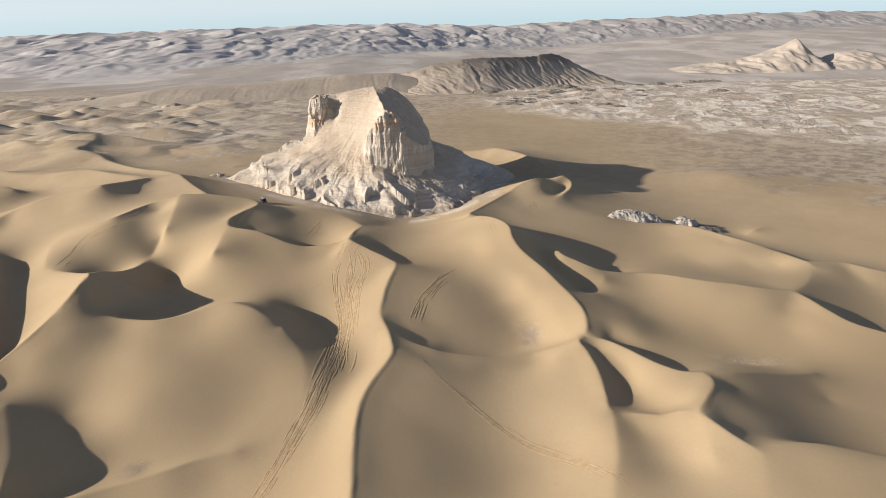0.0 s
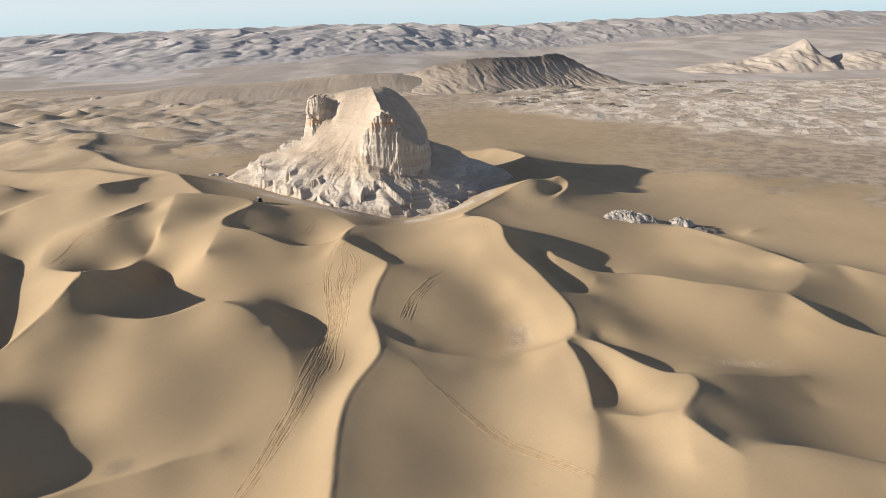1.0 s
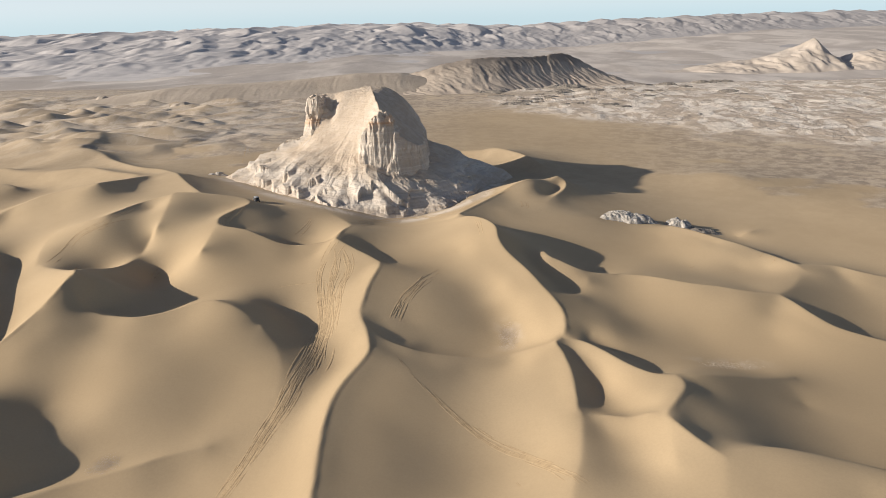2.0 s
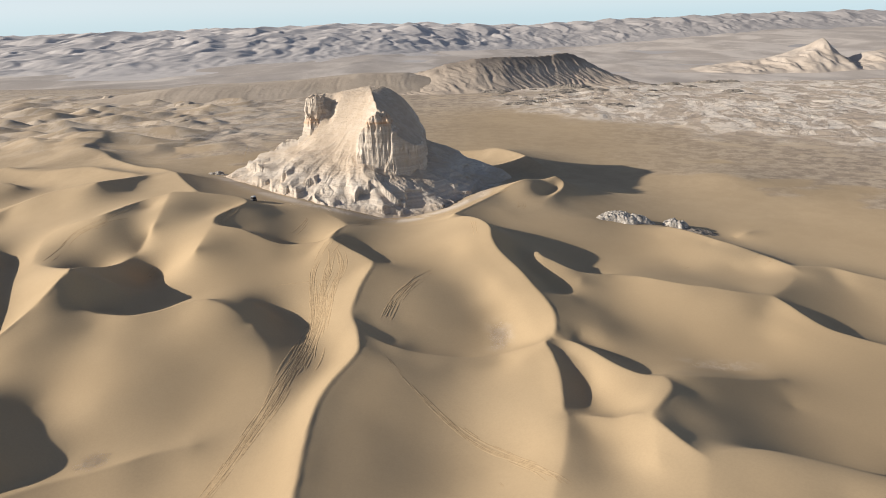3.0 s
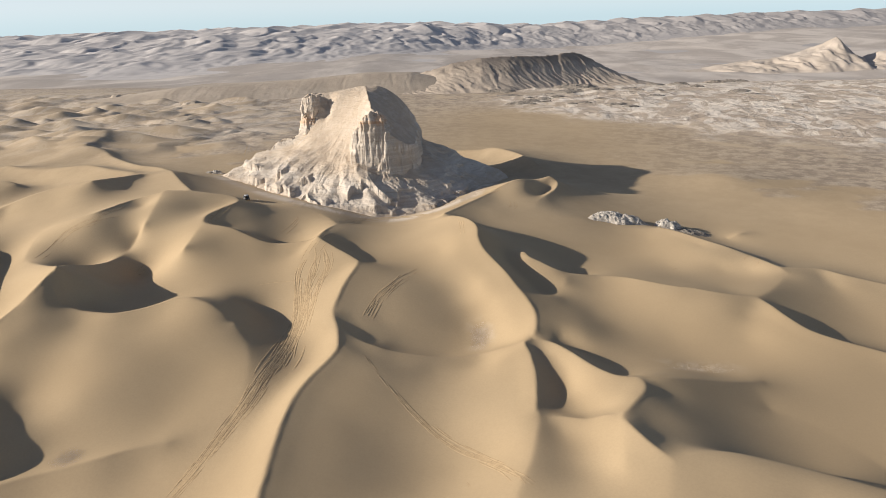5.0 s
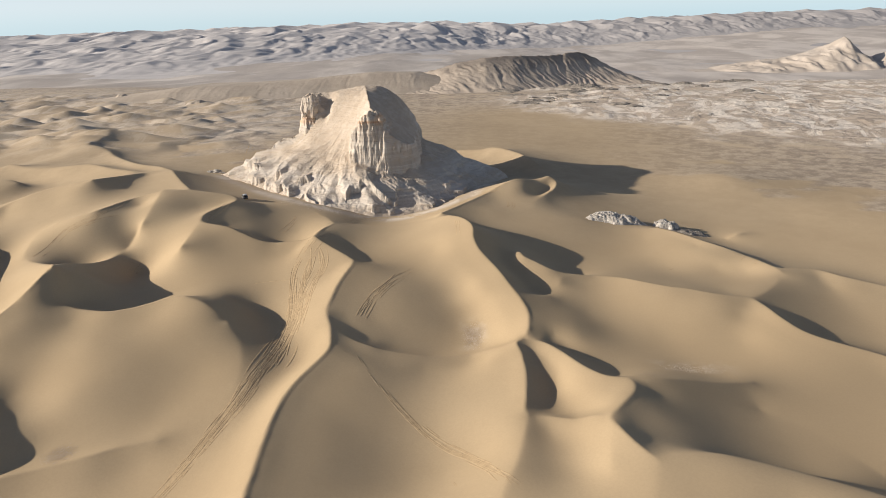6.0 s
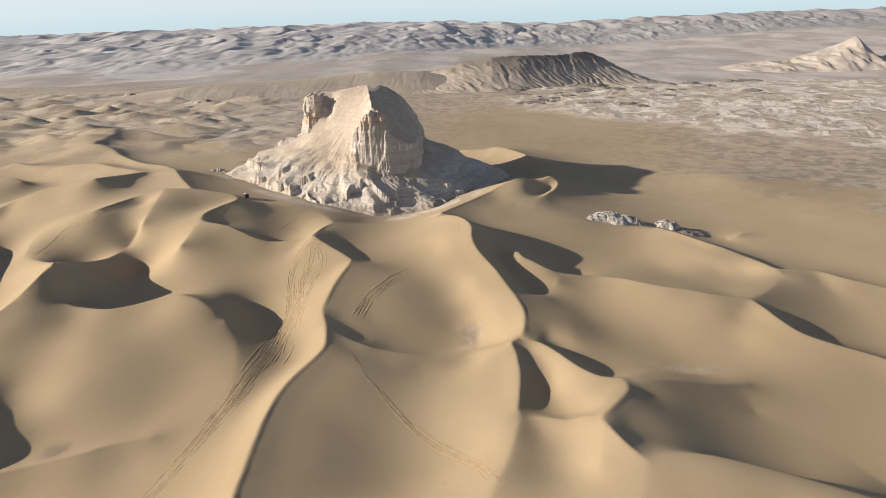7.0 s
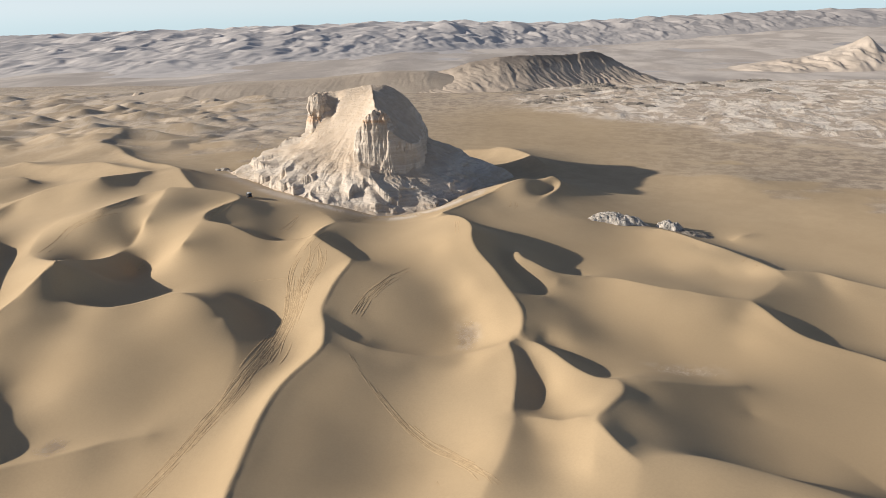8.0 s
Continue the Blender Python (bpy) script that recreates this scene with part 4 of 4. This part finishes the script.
hx, hy = np.meshgrid(sx, sy)
tagged(sheet("chalk_mesa", sx, sy, mesa_height(hx, hy), MESA), "bright chalky eroded hills", "hill", kind="structure")


# ---- loose rocks ----
def part(name, bm, material, parent=None, label="", smooth_faces=False):
    me = bpy.data.meshes.new(name)
    if smooth_faces:
        for f in bm.faces:
            f.smooth = True
    bm.to_mesh(me)
    bm.free()
    me.materials.append(material)
    ob = new(name, me)
    ob.parent = parent
    return tagged(ob, label) if label else ob


def boulder(bm, centre, size, seed, rough=0.42, detail=5):
    """A broken, weathered block added to bm."""
    made = bmesh.ops.create_icosphere(bm, subdivisions=detail, radius=1.0)["verts"]
    off = Vector((seed * 7.3, seed * 3.1, seed * 1.7))
    for v in made:
        p = v.co.copy()
        k = 1 + rough * noise.fractal(p * 1.3 + off, 0.8, 2.1, 5)
        q = p * 2.2 - off
        k = k + rough * (noise.ridged_multi_fractal(q, 0.7, 2.3, 5, 0.9, 2.0) - 1.2) * 0.32
        v.co = Vector((p.x * size[0], p.y * size[1], p.z * size[2])) * k + Vector(centre)


def ground_z(x, y):
    return float(ground_height(np.array([x]), np.array([y]))[0])


def rock(name, label, x, y, pieces, material, category="rock"):
    bm = bmesh.new()
    for k, (dx, dy, dz, sx, sy, sz) in enumerate(pieces):
        boulder(bm, (x + dx, y + dy, ground_z(x + dx, y + dy) + dz), (sx, sy, sz), k + x)
    return tagged(part(name, bm, material, smooth_faces=True), label, category)


rock("rock_outcrop", "dark low rocks on the gravel plain", -101.5, 295, ((-2.4, 0, 0.0, 2.0, 1.3, 0.8), (0.4, 0.5, 0.2, 2.4, 1.5, 1.2), (3.0, -0.2, 0.0, 1.6, 1.1, 0.6)), WHITE_ROCK)


def mound(name, label, x, y, wide, deep, high, material, seed, rough=0.1, groove=0.0, category="rock", step=0.3, flat=2.0):
    """A low dome that rises out of the ground, with grooves down its sides."""
    mx, my = np.arange(x - 1.25 * wide, x + 1.25 * wide, step), np.arange(y - 1.25 * deep, y + 1.25 * deep, step)
    hx, hy = np.meshgrid(mx, my)
    u, v = (hx - x) / wide, (hy - y) / deep
    u = u + 0.25 * fractal(hx / wide * 1.4, hy / deep * 1.4, seed, 3)
    v = v + 0.25 * fractal(hx / wide * 1.4 + 7, hy / deep * 1.4, seed + 5, 3)
    r = np.hypot(u, v)
    dome = np.clip(1 - r ** flat, -0.4, 1)
    h = high * dome * (1 + rough * fractal(hx / wide * 3, hy / deep * 3, seed + 9, 4, 0.6))
    h = h + groove * high * np.clip(dome + 0.1, 0, 0.5) * ridged(hx / 2.4, hy / 6, seed + 13, 4, 0.6)
    keep = (dome > -0.3)[:-1, :-1]
    return tagged(sheet(name, mx, my, ground_height(hx, hy) + h, material, keep=keep), label, category)


mound("rock_outcrop", "low white weathered rock outcrop half buried in sand", 66.5, 231.5, 10.5, 5.0, 2.1, WHITE_ROCK, 401, 0.3, 0.35, flat=2.8)
mound("rock_outcrop", "small grey rock outcrop with a dark sheltered side", 85.0, 232.0, 5.2, 3.6, 2.2, WHITE_ROCK, 421, 0.25, 0.3, flat=2.6)
mound("gravel_bank", "low dark gravel bank trailing behind a grey outcrop", 92.0, 229.5, 7.0, 3.0, 0.9, LEDGE_SHADE_GRAVEL, 441, 0.5, 0.1, "gravel")
# broken ledges that stick out of the pale eastern flats, coloured dark as shade
for k, (x, y, wide, high) in enumerate(((37, 706, 24, 3.4), (46, 655, 16, 1.8), (61, 604, 13, 2.4), (75, 618, 9, 2.0), (102, 678, 20, 2.8), (132, 700, 14, 3.2), (145, 694, 9, 2.2), (130, 569, 12, 1.7), (139, 556, 9, 1.6), (175, 625, 11, 2.0), (228, 748, 15, 3.0), (238, 716, 10, 2.6), (294, 824, 20, 4.0), (331, 874, 24, 4.6), (258, 650, 14, 2.4), (255, 615, 10, 1.8), (118, 730, 30, 4.5), (26, 738, 22, 3.0))):
    ledge = mound("rock_ledge", "low broken rock ledge on pale ground, coloured dark for its shade", x, y, 0.75 * wide, 0.4 * wide, 0.6 * high, LEDGE_SHADE_GRAVEL, 700 + 20 * k, 0.35, 0.12, step=0.5, flat=4.0)
    tagged(ledge, group="dark ledges on the pale flats")
ledge_rng = np.random.RandomState(77)
for k in range(34):
    far = 575 + 240 * ledge_rng.rand()
    x = 20 + (far - 560) * 0.9 * ledge_rng.rand() + 90 * ledge_rng.rand()
    wide = 3.5 + 8 * ledge_rng.rand() ** 2
    ledge = mound("rock_ledge", "low broken rock ledge on pale ground, coloured dark for its shade", x, far, wide, 0.45 * wide, 0.4 + 0.1 * wide, LEDGE_SHADE_GRAVEL, 1200 + 20 * k, 0.35, 0.1, step=0.5, flat=4.0)
    tagged(ledge, group="dark ledges on the pale flats")
# small smooth hillocks on the western plain
for k, (x, y, wide, high) in enumerate(((-303, 687, 11, 6.5), (-354, 688, 9, 4.0), (-250, 632, 12, 3.6), (-318, 742, 9, 3))):
    tagged(mound("hillock", "small bare conical hillock on the plain", x, y, wide, wide, high, SCARP, 461 + 20 * k, 0.08, 0.03, "hill", 0.8), group="hillocks on the plain")


def stones(name, label, x, y, rx, ry, count, seed, material, low=0.06, high=0.3):
    """Stones strewn over the sand, past counting."""
    rng = np.random.RandomState(seed)
    a, r = rng.rand(count) * 2 * np.pi, np.sqrt(rng.rand(count)) * (0.35 + 0.65 * rng.rand(count))
    px, py = x + rx * r * np.cos(a), y + ry * r * np.sin(a)
    pz = ground_height(px, py)
    size = low + (high - low) * rng.rand(count) ** 3
    corner = np.array([(1, 0, 0), (0, 1, 0), (-1, 0, 0), (0, -1, 0), (0, 0, 1), (0, 0, -1)], float)
    tri = np.array([(0, 1, 4), (1, 2, 4), (2, 3, 4), (3, 0, 4), (1, 0, 5), (2, 1, 5), (3, 2, 5), (0, 3, 5)])
    turn = rng.rand(count) * np.pi
    scale = size[:, None] * np.stack([0.7 + 0.6 * rng.rand(count), 0.6 + 0.5 * rng.rand(count), 0.35 + 0.4 * rng.rand(count)], 1)
    v = corner[None] * scale[:, None, :] * (0.75 + 0.5 * rng.rand(count, 6, 1))
    vx = v[..., 0] * np.cos(turn)[:, None] - v[..., 1] * np.sin(turn)[:, None] + px[:, None]
    vy = v[..., 0] * np.sin(turn)[:, None] + v[..., 1] * np.cos(turn)[:, None] + py[:, None]
    vz = v[..., 2] + (pz + size * 0.15)[:, None]
    me = bpy.data.meshes.new(name)
    me.from_pydata(np.stack([vx, vy, vz], 2).reshape(-1, 3).tolist(), [], (tri[None] + 6 * np.arange(count)[:, None, None]).reshape(-1, 3).tolist())
    me.materials.append(material)
    return tagged(new(name, me), label, "stones", kind="stuff")


stones("stones", "scattered pale stones in a sandy hollow", 18.6, 147.0, 3.2, 5.2, 2400, 5, PALE_STONE, 0.03, 0.17)
stones("stones", "scattered pale stones on flat sand", 66.5, 133.5, 8.0, 3.4, 1100, 6, PALE_STONE, 0.025, 0.14)
stones("stones", "pale rubble on the floor of a deep hollow", -57.0, 100.8, 4.0, 3.4, 1500, 7, PALE_STONE, 0.025, 0.14)
stones("stones", "rock rubble at the foot of the butte", -30.0, 232.0, 48.0, 8.0, 420, 8, PALE_STONE, 0.04, 0.3)


# ---- tyre tracks ----
def tracks(count, wide, *points, narrow=0.0):
    """Wheel ruts side by side along a curve over the sand: each a groove between two low banks."""
    rng = np.random.RandomState(int(abs(points[0][0] * 13 + points[0][1] * 7)) % 9999)
    p = curve_points([(*q, 0.0) for q in points], 0.7)[:, :2]
    along = np.gradient(p, axis=0)
    along /= np.linalg.norm(along, axis=1)[:, None] + 1e-9
    side = np.stack([-along[:, 1], along[:, 0]], 1)
    verts, faces = [], []
    t = np.linspace(0, 1, len(p))
    for k in range(count):
        a, b = sorted(rng.rand(2) * (0.25, 1.0) + (0, 0.35))
        first = 1 if count > 8 else 0
        use = (t >= a * (k > first)) & (t <= (min(1, b + 0.2) if k > first else 1))
        if use.sum() < 6:
            continue
        lane = (k + 0.5) / count - 0.5 + 0.6 / count * rng.randn()
        loose = 0.2 if count > 8 else 0.06
        weave = wide * (1 - narrow * t) * (lane + loose * np.sin(t * (4 + 5 * rng.rand()) + 6 * rng.rand()) + 0.3 * loose * np.sin(t * 17 + 6 * rng.rand()))
        middle = (p + side * weave[:, None])[use]
        s = side[use]
        depth = (0.012 + 0.03 * rng.rand()) * (0.3 if count < 5 else 0.6 if count < 8 else 0.85)
        # the rut fades in and out along its way
        metres = np.arange(len(t))[use] * 0.7
        worn_in = smooth(-0.95, 0.1, fractal(metres / 9.0 + 50 * rng.rand(), metres * 0 + k, 811, 2))
        worn_in = worn_in * smooth(0, 4, metres - metres[0]) * smooth(0, 4, metres[-1] - metres)
        half = 0.07 + 0.07 * rng.rand()
        rows = []
        for away, up in ((-2.2, -0.05), (-1.0, depth), (0.0, -0.02), (1.0, depth), (2.2, -0.05)):
            q = middle + s * away * half
            rows.append(np.column_stack([q, ground_height(q[:, 0], q[:, 1]) + (up + 0.03) * worn_in - 0.06 * (1 - worn_in)]))
        start, n = len(verts) * 1, len(middle)
        verts.extend(np.stack(rows, 1).reshape(-1, 3).tolist())
        for i in range(n - 1):
            for j in range(4):
                o = start + i * 5 + j
                faces.append((o, o + 1, o + 6, o + 5))
    me = bpy.data.meshes.new("tyre_tracks")
    me.from_pydata(verts, [], faces)
    me.polygons.foreach_set("use_smooth", [True] * len(faces))
    me.materials.append(TRACK_SAND)
    tagged(new("tyre_tracks", me), "wheel ruts pressed into the tan sand", "tracks", kind="stuff")


# tyre tracks over the dunes
tracks(20, 6.0, (-26.1, 188.0), (-28.5, 178.4), (-29.4, 170.8), (-27.8, 161.3), (-26.0, 152.6), (-25.6, 144.1), (-26.1, 133.3), (-27.2, 123.9), (-28.2, 115.4), (-29.8, 107.9), (-31.4, 100.1), (-33.6, 92.3), (-36.2, 83.0), narrow=0.72)
tracks(14, 4.2, (-27.2, 184.2), (-24.4, 172.0), (-25.0, 164.9), (-24.9, 155.1), (-24.7, 146.3), (-24.6, 136.1), (-24.7, 126.0))
tracks(6, 2.2, (-1.4, 170.0), (-4.3, 162.0), (-6.7, 157.0), (-8.4, 150.7), (-9.9, 145.0))
tracks(5, 2.0, (3.6, 174.5), (-1.7, 165.6), (-5.3, 157.8), (-7.0, 150.8), (-8.1, 144.6))
tracks(4, 1.3, (-7.9, 134.4), (-4.6, 128.5), (-1.4, 123.7), (2.0, 118.8), (5.8, 113.8), (10.4, 108.2), (15.2, 103.2), (19.2, 99.7), (22.9, 93.9), (26.2, 89.3), (29.0, 86.5))
tracks(4, 1.8, (4.0, 115.7), (8.7, 111.3), (13.6, 106.2), (18.8, 100.8), (22.5, 95.5), (24.5, 91.1), (26.4, 87.3))
tracks(6, 2.6, (-99.4, 215.0), (-99.5, 204.9), (-101.3, 197.6), (-104.2, 194.3), (-107.9, 190.5), (-108.7, 183.6), (-109.0, 175.2))
tracks(2, 1.4, (-93.1, 202.8), (-97.6, 199.1), (-100.6, 196.1), (-105.1, 192.1))
tracks(7, 3.2, (-63.4, 218.1), (-64.6, 209.2), (-65.5, 204.2), (-65.5, 199.6), (-61.8, 192.8))
tracks(5, 2.4, (-42.4, 220.0), (-42.2, 214.4), (-43.3, 207.8), (-44.9, 201.4))
tracks(4, 1.6, (-78.9, 185.3), (-81.1, 181.6), (-81.5, 175.9))
tracks(2, 0.9, (-43.8, 163.6), (-38.6, 166.5), (-32.5, 167.0), (-26.2, 166.9))
tracks(4, 1.8, (12.2, 203.0), (13.1, 196.7), (13.5, 189.8), (13.9, 185.4))
tracks(4, 2.6, (29.4, 241.5), (30.7, 238.7), (30.4, 233.5), (27.8, 229.5))
tracks(2, 2.2, (-111.6, 376.6), (-106.0, 354.4), (-99.1, 327.2))
tracks(6, 4.0, (-27.5, 206.2), (-23.2, 222.9), (-14.6, 232.6), (-4.4, 232.4), (6.4, 222.1), (13.9, 236.7), (22.3, 246.3), (28.8, 251.1))
tracks(2, 1.6, (-39.2, 225.1), (-32.6, 217.1), (-27.4, 214.8))
tracks(6, 2.0, (16.8, 96.9), (17.2, 94.2), (18.3, 90.0))
tracks(5, 1.6, (15.6, 93.6), (17.8, 91.8), (20.8, 90.9))
tracks(5, 1.6, (22.6, 89.6), (25.6, 91.4), (28.6, 90.6))
tracks(6, 2.4, (-25.2, 197.0), (-26.6, 190.0), (-27.4, 183.5))
tracks(7, 2.4, (25.1, 93.1), (25.9, 90.8), (26.6, 88.8), (27.5, 86.6))
tracks(7, 5.0, (94.9, 187.2), (98.2, 188.7), (105.5, 199.3))
tracks(6, 3.0, (71.2, 187.1), (74.4, 189.9), (77.7, 191.3))
tracks(4, 2.0, (-77.1, 198.3), (-75.6, 199.1), (-74.4, 199.7))
tracks(2, 2.0, (-1.7, 501.9), (19.2, 525.9), (42.0, 552.0))
# end of tracks


# ---- the car ----
def paint(name, colour, rough, metal=0.0):
    n = Nodes(name)
    dust = n.noise(2.5, 5, 0.6)
    return n.finish(n.mix(n.ramp(dust, 0.45, 0.75, 0, 0.5), rgb(*colour), rgb(0.38, 0.29, 0.19)), rough, specular=0.5)


def box(bm, centre, size, taper=1.0, bevel=0.06):
    made = bmesh.ops.create_cube(bm, size=1.0)["verts"]
    for v in made:
        k = taper if v.co.z > 0 else 1.0
        v.co = Vector((v.co.x * size[0] * k, v.co.y * size[1] * k, v.co.z * size[2])) + Vector(centre)
    edges = list({e for v in made for e in v.link_edges})
    bmesh.ops.bevel(bm, geom=edges, offset=bevel, segments=2, affect="EDGES")


def one_box(name, centre, size, material, parent, label="", taper=1.0, bevel=0.06):
    bm = bmesh.new()
    box(bm, centre, size, taper, bevel)
    return part(name, bm, material, parent, label, True)


def four_wheel_drive(x, y, turn):
    body_paint, glass, rubber, steel = paint("dark_car_paint", (0.03, 0.033, 0.04), 0.35), paint("car_glass", (0.02, 0.025, 0.03), 0.08), paint("tyre_rubber", (0.02, 0.02, 0.02), 0.85), paint("wheel_steel", (0.35, 0.35, 0.36), 0.4)
    lamp, roof = paint("lamp_lens", (0.55, 0.54, 0.5), 0.2), paint("light_roof_paint", (0.42, 0.42, 0.42), 0.4)
    car = tagged(new("car"), "small dark four-wheel-drive car parked on the sand", "car")
    one_box("body", (0, 0, 0.78), (1.86, 4.5, 0.62), body_paint, car, "dusty dark painted body", 0.97, 0.12)
    one_box("cabin", (0, -0.45, 1.36), (1.74, 2.75, 0.62), body_paint, car, "", 0.86, 0.12)
    one_box("roof", (0, -0.45, 1.70), (1.42, 2.2, 0.07), roof, car, "light grey roof", 0.95, 0.03)
    one_box("windscreen", (0, 0.86, 1.40), (1.40, 0.10, 0.42), glass, car, "dark glass", 0.9, 0.02)
    one_box("rear_window", (0, -1.74, 1.40), (1.38, 0.10, 0.40), glass, car, "dark glass", 0.9, 0.02)
    for s in (-1, 1):
        one_box("side_window", (s * 0.80, -0.45, 1.40), (0.10, 2.2, 0.38), glass, car, "dark glass", 0.95, 0.02)
        one_box("headlight", (s * 0.66, 2.22, 0.88), (0.34, 0.10, 0.18), lamp, car, "clear headlight", 1.0, 0.03)
        one_box("mirror", (s * 1.02, 0.72, 1.18), (0.20, 0.14, 0.16), body_paint, car, "", 1.0, 0.03)
        for f in (1.36, -1.36):
            bm = bmesh.new()
            bmesh.ops.create_cone(bm, cap_ends=True, segments=24, radius1=0.38, radius2=0.38, depth=0.26, matrix=Matrix.Translation((s * 0.82, f, 0.38)) @ Matrix.Rotation(math.pi / 2, 4, "Y"))
            bmesh.ops.bevel(bm, geom=bm.edges[:], offset=0.03, segments=1, affect="EDGES")
            wheel = part("wheel", bm, rubber, car, "black tyre")
            bm = bmesh.new()
            bmesh.ops.create_cone(bm, cap_ends=True, segments=16, radius1=0.22, radius2=0.20, depth=0.28, matrix=Matrix.Translation((s * 0.825, f, 0.38)) @ Matrix.Rotation(math.pi / 2, 4, "Y"))
            part("rim", bm, steel, wheel, "steel rim")
    for f, name in ((2.24, "front_bumper"), (-2.24, "rear_bumper")):
        one_box(name, (0, f, 0.58), (1.80, 0.16, 0.22), rubber, car, "black bumper", 1.0, 0.04)
    car.matrix_basis = pose(x, y, ground_z(x, y) - 0.03, 0, 0, turn)
    return car


four_wheel_drive(-65.2, 231.5, 24)
